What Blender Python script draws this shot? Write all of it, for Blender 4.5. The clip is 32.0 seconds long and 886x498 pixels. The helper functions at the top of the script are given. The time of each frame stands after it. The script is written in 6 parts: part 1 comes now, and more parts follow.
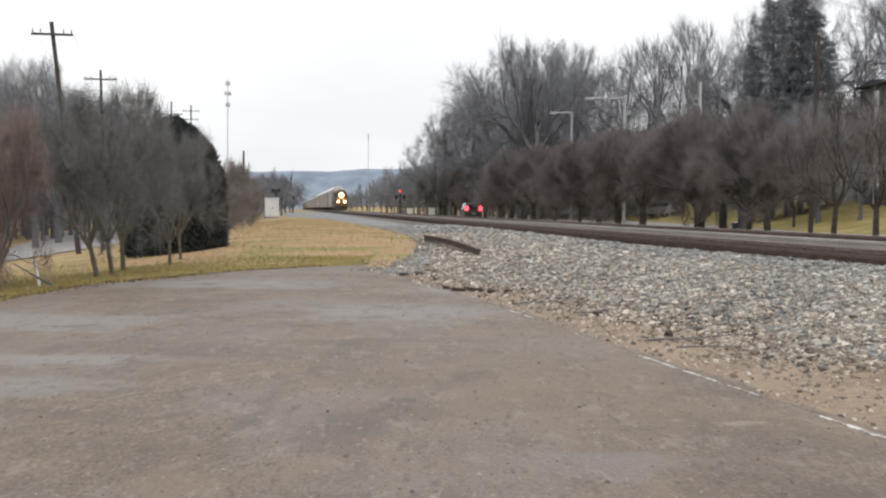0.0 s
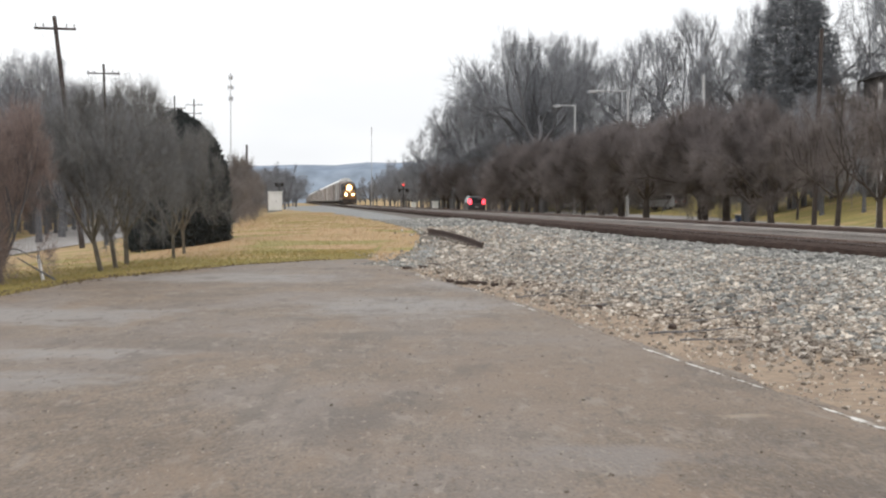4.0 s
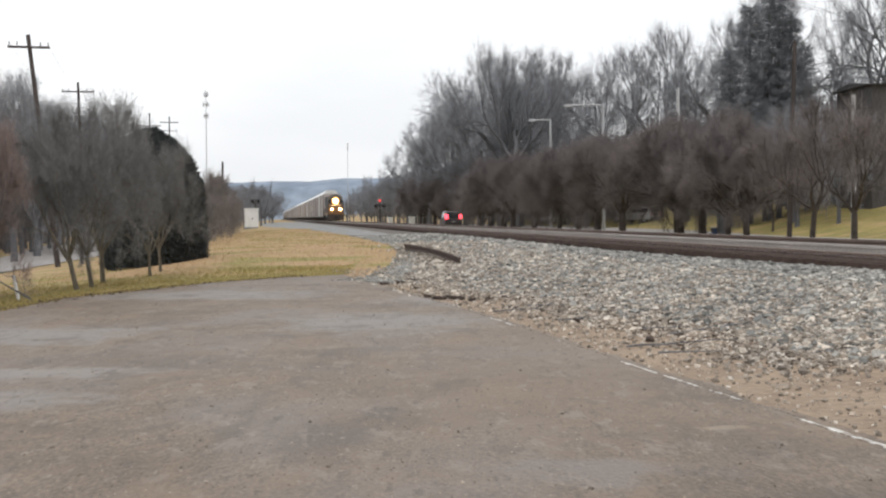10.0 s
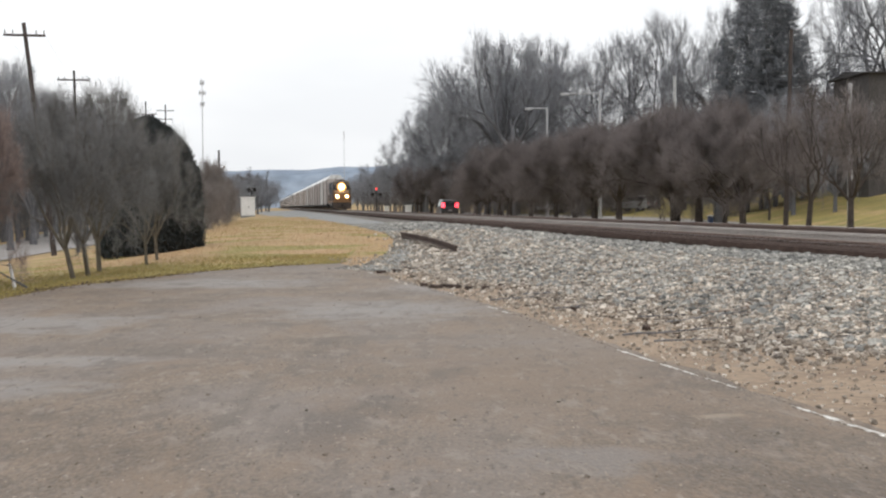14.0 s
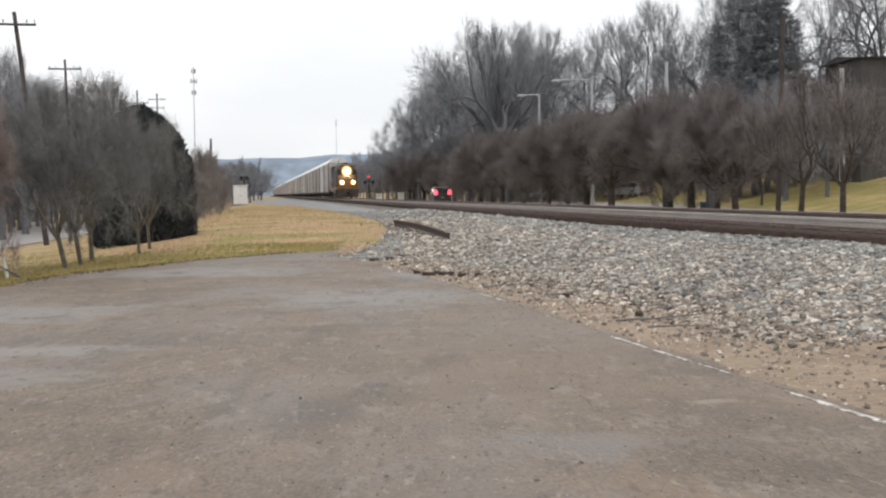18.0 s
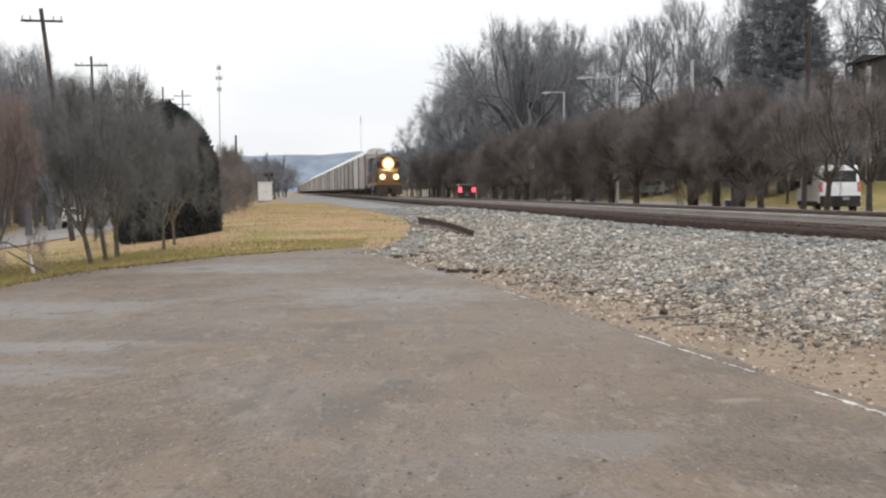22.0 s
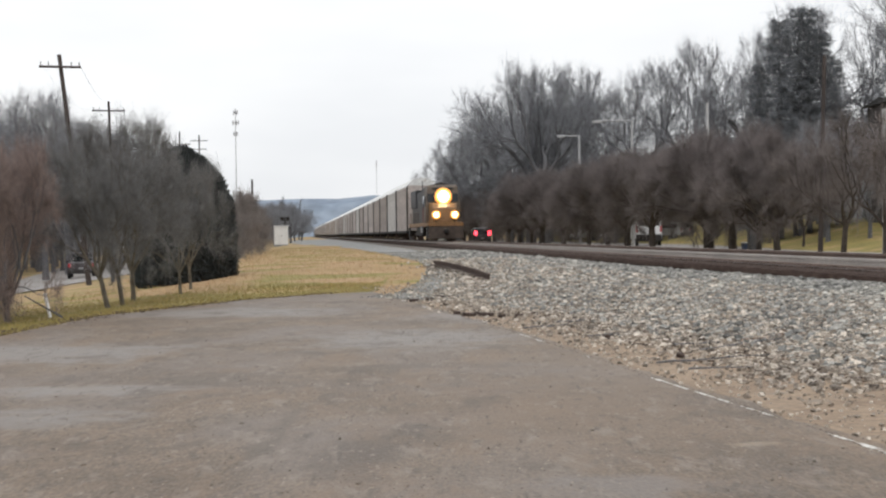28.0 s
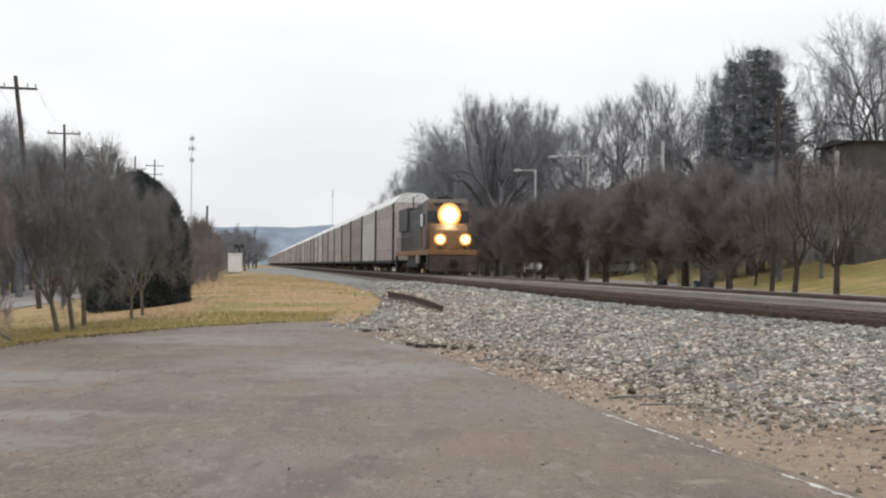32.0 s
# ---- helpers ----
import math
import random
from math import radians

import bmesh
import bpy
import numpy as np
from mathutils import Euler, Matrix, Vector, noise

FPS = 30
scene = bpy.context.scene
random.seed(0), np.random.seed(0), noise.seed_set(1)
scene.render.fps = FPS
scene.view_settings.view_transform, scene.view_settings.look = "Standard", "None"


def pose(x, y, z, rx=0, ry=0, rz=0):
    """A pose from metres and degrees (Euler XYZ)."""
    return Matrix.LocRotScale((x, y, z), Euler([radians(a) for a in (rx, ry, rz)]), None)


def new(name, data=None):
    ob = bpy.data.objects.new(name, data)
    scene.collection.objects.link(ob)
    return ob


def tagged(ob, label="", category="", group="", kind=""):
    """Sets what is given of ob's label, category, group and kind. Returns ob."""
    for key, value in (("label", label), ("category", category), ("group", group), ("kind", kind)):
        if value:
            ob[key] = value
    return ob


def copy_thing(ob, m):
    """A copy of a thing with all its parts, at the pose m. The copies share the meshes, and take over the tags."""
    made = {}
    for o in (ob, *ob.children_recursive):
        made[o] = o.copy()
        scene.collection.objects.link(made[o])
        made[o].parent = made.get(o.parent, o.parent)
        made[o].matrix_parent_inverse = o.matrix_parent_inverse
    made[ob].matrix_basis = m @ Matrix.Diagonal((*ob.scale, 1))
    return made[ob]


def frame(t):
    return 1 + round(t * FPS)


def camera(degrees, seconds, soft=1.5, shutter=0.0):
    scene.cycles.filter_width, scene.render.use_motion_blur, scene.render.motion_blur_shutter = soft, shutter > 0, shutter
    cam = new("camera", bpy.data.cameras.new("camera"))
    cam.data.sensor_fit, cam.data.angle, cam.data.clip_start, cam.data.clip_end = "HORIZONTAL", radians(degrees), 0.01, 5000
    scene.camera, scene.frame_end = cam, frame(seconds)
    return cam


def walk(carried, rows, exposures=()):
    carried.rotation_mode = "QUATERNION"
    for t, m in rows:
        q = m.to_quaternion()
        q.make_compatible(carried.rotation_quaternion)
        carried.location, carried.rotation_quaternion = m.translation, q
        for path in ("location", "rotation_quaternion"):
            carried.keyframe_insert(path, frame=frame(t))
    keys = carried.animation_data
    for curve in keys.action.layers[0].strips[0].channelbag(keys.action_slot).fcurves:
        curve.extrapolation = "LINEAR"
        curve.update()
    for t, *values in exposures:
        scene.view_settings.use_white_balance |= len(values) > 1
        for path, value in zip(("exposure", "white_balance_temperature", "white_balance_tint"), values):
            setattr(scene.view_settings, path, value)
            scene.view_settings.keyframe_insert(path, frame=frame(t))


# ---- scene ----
cam = camera(34.0, 32.0, soft=2.25)
EYE = 1.55
# seconds, yaw, pitch, roll of the hand-held camera, which stays in one spot
ROWS = [
    (0, 0.000, -1.593, 0.218),
    (0.5, -0.135, -1.470, 0.372),
    (1, -0.082, -1.932, 0.222),
    (1.5, -0.241, -1.784, 0.186),
    (2, -0.370, -2.779, 0.268),
    (2.5, 0.170, -2.465, 0.096),
    (3, 0.174, -2.373, -0.001),
    (3.5, 0.173, -1.955, 0.047),
    (5.5, -0.296, -1.757, 0.086),
    (6, -0.649, -1.685, -0.083),
    (6.5, -0.665, -1.659, -0.196),
    (7, -1.127, -1.361, -0.140),
    (7.5, -0.459, -1.694, -0.140),
    (8, -0.154, -1.239, -0.222),
    (8.5, -0.241, -1.245, -0.430),
    (9, -0.350, -1.166, -0.451),
    (9.5, -0.578, -1.109, -0.427),
    (10, -0.775, -1.260, -0.473),
    (10.5, -0.895, -1.112, -0.584),
    (11, -0.854, -0.920, -0.599),
    (11.5, -0.689, -2.007, -0.651),
    (12, -0.880, -1.467, -0.433),
    (12.5, -0.878, -1.674, -0.337),
    (13, -0.624, -2.158, -0.359),
    (13.5, -0.582, -1.607, -0.370),
    (14, -0.909, -1.718, -0.476),
    (14.5, -0.727, -1.959, -0.540),
    (16.5, -0.817, -2.465, -0.670),
    (17, -0.819, -2.468, -0.579),
    (17.5, -1.134, -2.113, -0.621),
    (18, -1.185, -2.222, -0.795),
    (18.5, -1.181, -2.400, -0.886),
    (19, -1.178, -2.462, -0.751),
    (19.5, -0.910, -2.310, -0.738),
    (20, -0.434, -2.260, -0.380),
    (20.5, -0.197, -2.676, -0.355),
    (21, -0.082, -2.456, -0.595),
    (21.5, -0.187, -2.275, -0.676),
    (22, -0.232, -2.319, -0.593),
    (22.5, -0.237, -2.261, -0.496),
    (23, -0.236, -2.283, -0.506),
    (23.5, -0.031, -2.359, -0.548),
    (24, 0.091, -2.186, -0.570),
    (24.5, -0.027, -2.089, -0.466),
    (25, 0.023, -1.845, -0.313),
    (25.5, 0.490, -1.800, -0.394),
    (27.5, 0.034, -0.586, -0.564),
    (28, 0.373, -0.592, -0.748),
    (28.5, 0.590, -0.135, -0.659),
    (29, 0.300, -0.213, -0.311),
    (29.5, 0.012, -0.622, -0.336),
    (30, -0.033, -0.464, -0.581),
    (30.5, -0.400, -0.115, -0.571),
    (31, -0.495, -0.403, -0.434),
    (31.5, -1.156, -0.532, 0.228),
    (32, -1.422, 0.654, 0.551),
]
walk(cam, [(t, pose(0, 0, EYE, 90 + p, 0, y) @ pose(0, 0, 0, 0, 0, r)) for t, y, p, r in ROWS],
     exposures=((0, 0.0), (3, 0.08), (9, 0.0), (20, 0.02), (25, 0.03), (28, -0.07), (29, -0.17), (31, -0.08), (32, -0.12)))

# ---- light: a bright overcast winter sky ----
world = bpy.data.worlds.new("overcast")
scene.world = world
world.use_nodes = True
wn, wl = world.node_tree.nodes, world.node_tree.links
wn.clear()
sky = wn.new("ShaderNodeTexSky")
sky.sky_type, sky.sun_disc = "NISHITA", False
sky.sun_elevation, sky.sun_rotation = radians(66), radians(198)
sky.dust_density, sky.air_density = 3.0, 1.0
grey = wn.new("ShaderNodeHueSaturation")
grey.inputs["Saturation"].default_value = 0.12
cloud = wn.new("ShaderNodeMix")
cloud.data_type = "RGBA"
cloud.inputs["Factor"].default_value = 0.65
wtc, wno, wra = wn.new("ShaderNodeTexCoord"), wn.new("ShaderNodeTexNoise"), wn.new("ShaderNodeValToRGB")
wmp = wn.new("ShaderNodeMapping")
wmp.inputs["Scale"].default_value = (1, 1, 3.5)
wno.inputs["Scale"].default_value, wno.inputs["Detail"].default_value = 2.6, 4.0
wra.color_ramp.elements[0].position, wra.color_ramp.elements[1].position = 0.36, 0.62
wra.color_ramp.elements[0].color, wra.color_ramp.elements[1].color = (10.7, 10.95, 11.3, 1), (12.6, 12.75, 12.9, 1)
wl.new(wtc.outputs["Generated"], wmp.inputs[0])
wl.new(wmp.outputs[0], wno.inputs["Vector"])
wl.new(wno.outputs["Fac"], wra.inputs[0])
wl.new(wra.outputs[0], cloud.inputs[7])
bg = wn.new("ShaderNodeBackground")
bg.inputs["Strength"].default_value = 0.115
wo = wn.new("ShaderNodeOutputWorld")
wl.new(sky.outputs[0], grey.inputs["Color"])
wl.new(grey.outputs[0], cloud.inputs[6])
wl.new(cloud.outputs[2], bg.inputs["Color"])
wl.new(bg.outputs[0], wo.inputs[0])

sun_data = bpy.data.lights.new("sun", "SUN")
sun_data.energy, sun_data.angle, sun_data.color = 0.75, radians(25), (1.0, 0.97, 0.93)
sun = new("sun", sun_data)
sun.matrix_basis = pose(0, 0, 60, 24, 0, -18)
scene.view_settings.exposure = 0.0

# ---- the railway's own axes: L metres to the right of the camera across the line, S metres along it ----
YAW = 6.0
DX, DY = -math.sin(radians(YAW)), math.cos(radians(YAW))
NEAR_RAIL, FAR_RAIL, RAIL_Z = 11.6, 13.035, 0.93
MID = (NEAR_RAIL + FAR_RAIL) / 2


def track(L, S, z=0.0):
    return (DY * L + DX * S, -DX * L + DY * S, z)


def track_pose(L, S, z=0.0, turn=0.0):
    return pose(*track(L, S, z), 0, 0, YAW + turn)


def ramp(v, pts):
    """Piecewise straight height through (place, height) points."""
    return np.interp(v, [p[0] for p in pts], [p[1] for p in pts])


def smooth(v, a, b):
    k = np.clip((np.asarray(v, float) - a) / (b - a), 0, 1)
    return k * k * (3 - 2 * k)


def edge_L(S):
    """Right-hand edge of the car park's asphalt."""
    return np.interp(S, [-30, 9.5, 14.3, 21.3, 29, 39, 45], [6.2, 4.16, 3.86, 3.48, 2.9, 2.03, 1.5])


def shoulder_inner(S):
    """Where the loose stones of the ballast begin."""
    S = np.asarray(S, float)
    near = edge_L(S) + np.interp(S, [5, 12, 16, 20, 28, 34, 38, 44], [3.4, 2.4, 2.05, 1.75, 1.35, 1.5, 2.7, 3.5]) + 0.22 * np.sin(S * 0.8) + 0.2 * np.sin(S * 0.31)
    return np.where(S < 42, near, np.interp(S, [42, 50, 57, 75, 110, 200, 1500], [5.2, 5.7, 6.1, 7.1, 7.9, 8.4, 8.6]))


def height(x, y):
    """The lie of the land."""
    x, y = np.asarray(x, float), np.asarray(y, float)
    L, S = DY * x - DX * y, DX * x + DY * y
    e = edge_L(S)
    bank = (0.47 + 0.10 * (1 - smooth(S, 20, 42))) * smooth(L, e + 0.5, 10.3)
    lot_left = ramp(x, [(-60, -1.2), (-24, -1.4), (-11, -0.25), (-7.3, 0), (10, 0)])
    lawn = ramp(L, [(-60, -1.2), (-27, -1.45), (-17, -1.4), (-6, -0.23), (-2.2, 0.28), (3, 0.45), (8, 0.47)])
    far = smooth(y, 36, 60)
    left = lot_left * (1 - far) + lawn * far
    z = np.where(L < 8.0, np.maximum(left, left * 0 + bank * (L > e) + left * (L <= e)), 0.47)
    z = np.where((L > e) & (L < 10.3), np.maximum(bank, left), z)
    right = ramp(L, [(15.5, 0.47), (18, 0.35), (22, 0.4), (26.3, 0.38), (28, 0.05), (35.5, 0.05), (38, 0.6), (46, 2.3), (52, 3.2), (70, 4.4), (140, 8.5), (400, 22)])
    right = right + 0.25 * smooth(S, 95, 125) * smooth(L, 26.3, 28) * (1 - smooth(L, 35.5, 38))
    return np.where(L > 15.0, right, z)


# ---- materials ----
def mat(name, a, b, size=1.0, rough=0.8, metal=0.0, bump=0.2, fine=40.0, spots=None, random=0.0, emit=None, coat=0.0, detail=6.0, spot_size=0.3, spot_at=0.62, tones=None, grain=(0.72, 1.26), drawn=1.0):
    """A procedural surface: two colours at two scales, spots of a third, grain, relief; tones: colours that loose pieces take by chance."""
    m = bpy.data.materials.new(name)
    m.use_nodes = True
    n, l = m.node_tree.nodes, m.node_tree.links
    p = n["Principled BSDF"]
    p.inputs["Roughness"].default_value, p.inputs["Metallic"].default_value = rough, metal
    p.inputs["Coat Weight"].default_value = coat
    co = n.new("ShaderNodeNewGeometry")
    big, small = n.new("ShaderNodeTexNoise"), n.new("ShaderNodeTexNoise")
    big.inputs["Scale"].default_value, big.inputs["Detail"].default_value = 1.0 / size, detail
    small.inputs["Scale"].default_value, small.inputs["Detail"].default_value = fine, 4.0
    tc = n.new("ShaderNodeTexCoord")
    fm = n.new("ShaderNodeMapping")
    fm.inputs["Scale"].default_value = (1, 1 / drawn, 1)
    l.new(tc.outputs["Object"], fm.inputs[0])
    l.new(tc.outputs["Object"], big.inputs["Vector"])
    l.new(fm.outputs[0], small.inputs["Vector"])
    ra = n.new("ShaderNodeValToRGB")
    ra.color_ramp.elements[0].position, ra.color_ramp.elements[1].position = 0.35, 0.65
    ra.color_ramp.elements[0].color, ra.color_ramp.elements[1].color = (*a, 1), (*b, 1)
    l.new(big.outputs["Fac"], ra.inputs[0])
    col = ra.outputs[0]
    if spots:
        sp = n.new("ShaderNodeTexNoise")
        sp.inputs["Scale"].default_value, sp.inputs["Detail"].default_value = 1.0 / spot_size, 5.0
        l.new(tc.outputs["Object"], sp.inputs["Vector"])
        sr = n.new("ShaderNodeValToRGB")
        sr.color_ramp.elements[0].position, sr.color_ramp.elements[1].position = spot_at, spot_at + 0.1
        l.new(sp.outputs["Fac"], sr.inputs[0])
        mx = n.new("ShaderNodeMix")
        mx.data_type = "RGBA"
        l.new(sr.outputs[0], mx.inputs["Factor"])
        l.new(col, mx.inputs[6])
        mx.inputs[7].default_value = (*spots, 1)
        col = mx.outputs[2]
    gr = n.new("ShaderNodeMix")
    gr.data_type, gr.blend_type = "RGBA", "MULTIPLY"
    gr.inputs["Factor"].default_value = 1.0
    g2 = n.new("ShaderNodeMapRange")
    g2.inputs["From Min"].default_value, g2.inputs["From Max"].default_value = 0.3, 0.7
    g2.inputs["To Min"].default_value, g2.inputs["To Max"].default_value = grain
    l.new(small.outputs["Fac"], g2.inputs[0])
    l.new(col, gr.inputs[6])
    l.new(g2.outputs[0], gr.inputs[7])
    col = gr.outputs[2]
    if random or tones:
        oi = n.new("ShaderNodeObjectInfo")
        add = n.new("ShaderNodeMath")
        add.operation = "ADD"
        l.new(oi.outputs["Random"], add.inputs[0])
        l.new(co.outputs["Random Per Island"], add.inputs[1])
        fr = n.new("ShaderNodeMath")
        fr.operation = "FRACT"
        l.new(add.outputs[0], fr.inputs[0])
        if tones:
            mr = n.new("ShaderNodeValToRGB")
            while len(mr.color_ramp.elements) < len(tones):
                mr.color_ramp.elements.new(0.5)
            for k, tone in enumerate(tones):
                mr.color_ramp.elements[k].position, mr.color_ramp.elements[k].color = k / (len(tones) - 1), (*tone, 1)
        else:
            mr = n.new("ShaderNodeMapRange")
            mr.inputs["To Min"].default_value, mr.inputs["To Max"].default_value = 1 - random, 1 + random
        l.new(fr.outputs[0], mr.inputs[0])
        r2 = n.new("ShaderNodeMix")
        r2.data_type, r2.blend_type = "RGBA", "MULTIPLY"
        r2.inputs["Factor"].default_value = 1.0
        l.new(col, r2.inputs[6])
        l.new(mr.outputs[0], r2.inputs[7])
        col = r2.outputs[2]
    l.new(col, p.inputs["Base Color"])
    if bump:
        bp = n.new("ShaderNodeBump")
        bp.inputs["Strength"].default_value, bp.inputs["Distance"].default_value = bump, 0.02
        l.new(small.outputs["Fac"], bp.inputs["Height"])
        l.new(bp.outputs[0], p.inputs["Normal"])
    if emit:
        p.inputs["Emission Color"].default_value = (*emit[0], 1)
        p.inputs["Emission Strength"].default_value = emit[1]
    return m


def blotch(m, colour, size, at, soft, strength=1.0, stretch=1.0):
    """Mottles a surface with soft patches of another colour."""
    n, l = m.node_tree.nodes, m.node_tree.links
    p = n["Principled BSDF"]
    src = p.inputs["Base Color"].links[0].from_socket
    tc, tx, mr, mx = n.new("ShaderNodeTexCoord"), n.new("ShaderNodeTexNoise"), n.new("ShaderNodeMapRange"), n.new("ShaderNodeMix")
    tx.inputs["Scale"].default_value, tx.inputs["Detail"].default_value = 1.0 / size, 7.0
    tx.inputs["Roughness"].default_value, tx.inputs["Distortion"].default_value = 0.62, 0.4
    mr.inputs["From Min"].default_value, mr.inputs["From Max"].default_value = at, at + soft
    mr.inputs["To Max"].default_value = strength
    mx.data_type = "RGBA"
    mx.inputs[7].default_value = (*colour, 1)
    mp = n.new("ShaderNodeMapping")
    mp.inputs["Scale"].default_value = (1, 1 / stretch, 1)
    l.new(tc.outputs["Object"], mp.inputs[0])
    l.new(mp.outputs[0], tx.inputs["Vector"])
    l.new(tx.outputs["Fac"], mr.inputs[0])
    l.new(mr.outputs[0], mx.inputs["Factor"])
    l.new(src, mx.inputs[6])
    l.new(mx.outputs[2], p.inputs["Base Color"])
    return m


def stain_or_sheen(m, colour, cx, cy, rx, ry, strength, ragged=1.1):
    """One ragged patch of another colour, real stain or painted sheen, at a place of the plan."""
    n, l = m.node_tree.nodes, m.node_tree.links
    p = n["Principled BSDF"]
    src = p.inputs["Base Color"].links[0].from_socket
    tc, mp, tx, sub, add, ln = (n.new("ShaderNode" + k) for k in ("TexCoord", "Mapping", "TexNoise", "VectorMath", "VectorMath", "VectorMath"))
    mp.inputs["Location"].default_value, mp.inputs["Scale"].default_value = (-cx / rx, -cy / ry, 0), (1 / rx, 1 / ry, 0)
    tx.inputs["Scale"].default_value, tx.inputs["Detail"].default_value, tx.inputs["Roughness"].default_value = 1.7, 7.0, 0.65
    sub.operation, add.operation, ln.operation = "MULTIPLY_ADD", "ADD", "LENGTH"
    sub.inputs[1].default_value, sub.inputs[2].default_value = (2 * ragged,) * 3, (-ragged,) * 3
    mr, mx = n.new("ShaderNodeMapRange"), n.new("ShaderNodeMix")
    mr.inputs["From Min"].default_value, mr.inputs["From Max"].default_value = 1.0, 0.45
    mr.inputs["To Max"].default_value = strength
    mx.data_type = "RGBA"
    mx.inputs[7].default_value = (*colour, 1)
    l.new(tc.outputs["Object"], mp.inputs[0])
    l.new(tc.outputs["Object"], tx.inputs["Vector"])
    l.new(tx.outputs["Color"], sub.inputs[0])
    l.new(mp.outputs[0], add.inputs[0])
    l.new(sub.outputs[0], add.inputs[1])
    l.new(add.outputs[0], ln.inputs[0])
    l.new(ln.outputs["Value"], mr.inputs[0])
    l.new(mr.outputs[0], mx.inputs["Factor"])
    l.new(src, mx.inputs[6])
    l.new(mx.outputs[2], p.inputs["Base Color"])
    return m


def lamp_glass(name, colour, power):
    return mat(name, colour, colour, 1.0, 0.3, 0, 0, emit=(colour, power))


def lamp_glare(name, cx, cz, r0, r1, power0, power1, hot, rim):
    """A lit lamp or halo disc whose glare falls off from its middle (cx, cz) to its rim."""
    m = lamp_glass(name, hot, power0)
    n, l = m.node_tree.nodes, m.node_tree.links
    p = n["Principled BSDF"]
    tc, mp, ln, mr, pw, mx = (n.new("ShaderNode" + k) for k in ("TexCoord", "Mapping", "VectorMath", "MapRange", "Math", "Mix"))
    mp.inputs["Location"].default_value, mp.inputs["Scale"].default_value = (-cx, 0, -cz), (1, 0, 1)
    ln.operation, pw.operation, mx.data_type = "LENGTH", "POWER", "RGBA"
    mr.inputs["From Min"].default_value, mr.inputs["From Max"].default_value = r0, r1
    ep = n.new("ShaderNodeMath")
    ep.operation, ep.inputs[0].default_value = "MULTIPLY", power0
    pw.inputs[0].default_value = power1 / power0
    l.new(tc.outputs["Object"], mp.inputs[0])
    l.new(mp.outputs[0], ln.inputs[0])
    l.new(ln.outputs["Value"], mr.inputs[0])
    l.new(mr.outputs[0], pw.inputs[1])
    l.new(pw.outputs[0], ep.inputs[1])
    l.new(ep.outputs[0], p.inputs["Emission Strength"])
    l.new(mr.outputs[0], mx.inputs["Factor"])
    mx.inputs[6].default_value, mx.inputs[7].default_value = (*hot, 1), (*rim, 1)
    l.new(mx.outputs[2], p.inputs["Emission Color"])
    return m


M_ASPHALT = mat("asphalt", (0.119, 0.086, 0.059), (0.178, 0.131, 0.092), 1.3, 0.62, 0, 0.7, 42.0, grain=(0.6, 1.4), drawn=3.5)
blotch(M_ASPHALT, (0.187, 0.155, 0.134), 3.6, 0.47, 0.14, 0.8, 1.6)
blotch(M_ASPHALT, (0.195, 0.134, 0.087), 0.9, 0.50, 0.14, 0.7, 2.5)
# Pale grey patches beyond y 12 paint distant sheen; the others are stains and wear.
for colour, cx, cy, rx_, ry_, k in (((0.23, 0.21, 0.196), -3.7, 12.4, 1.2, 0.8, 0.7), ((0.245, 0.226, 0.212), -5.4, 19.5, 2.2, 2.0, 0.75), ((0.235, 0.216, 0.202), -0.7, 21.5, 1.9, 2.6, 0.75),
                                    ((0.245, 0.226, 0.212), -4.6, 29.5, 3.0, 2.4, 0.75), ((0.25, 0.23, 0.215), -3.9, 14.6, 1.6, 0.7, 0.7), ((0.24, 0.22, 0.206), 0.6, 27.5, 1.4, 3.0, 0.7), ((0.20, 0.178, 0.165), 1.1, 8.7, 0.75, 0.65, 0.6), ((0.085, 0.066, 0.053), -0.68, 10.1, 0.34, 1.5, 0.5),
                                    ((0.11, 0.086, 0.066), -1.4, 11.0, 0.12, 2.4, 0.6), ((0.095, 0.074, 0.058), -2.5, 15.5, 1.3, 1.1, 0.45), ((0.19, 0.133, 0.09), 0.9, 13.0, 1.7, 3.2, 0.5),
                                    ((0.19, 0.14, 0.1), 1.9, 17.5, 1.0, 5.0, 0.6), ((0.36, 0.285, 0.205), 2.18, 10.47, 0.27, 0.13, 0.6), ((0.1, 0.079, 0.062), -0.3, 17.0, 1.3, 0.5, 0.45)):
    stain_or_sheen(M_ASPHALT, colour, cx, cy, rx_, ry_, k)
blotch(M_ASPHALT, (0.088, 0.066, 0.05), 0.7, 0.54, 0.12, 0.65, 2.4)
blotch(M_ASPHALT, (0.25, 0.208, 0.17), 0.24, 0.55, 0.12, 0.65, 3.2)
blotch(M_ASPHALT, (0.075, 0.056, 0.043), 0.11, 0.57, 0.10, 0.75, 3.5)
blotch(M_ASPHALT, (0.29, 0.243, 0.2), 0.07, 0.60, 0.08, 0.7, 3.5)
M_GRASS = mat("winter grass", (0.40, 0.26, 0.14), (0.33, 0.225, 0.105), 4.0, 0.95, 0, 0.4, 7.0, spots=(0.235, 0.20, 0.062), spot_size=3.6, spot_at=0.49)
blotch(M_GRASS, (0.46, 0.32, 0.19), 1.3, 0.52, 0.2, 0.7, 0.5)
blotch(M_GRASS, (0.22, 0.14, 0.07), 0.7, 0.54, 0.16, 0.7, 0.5)
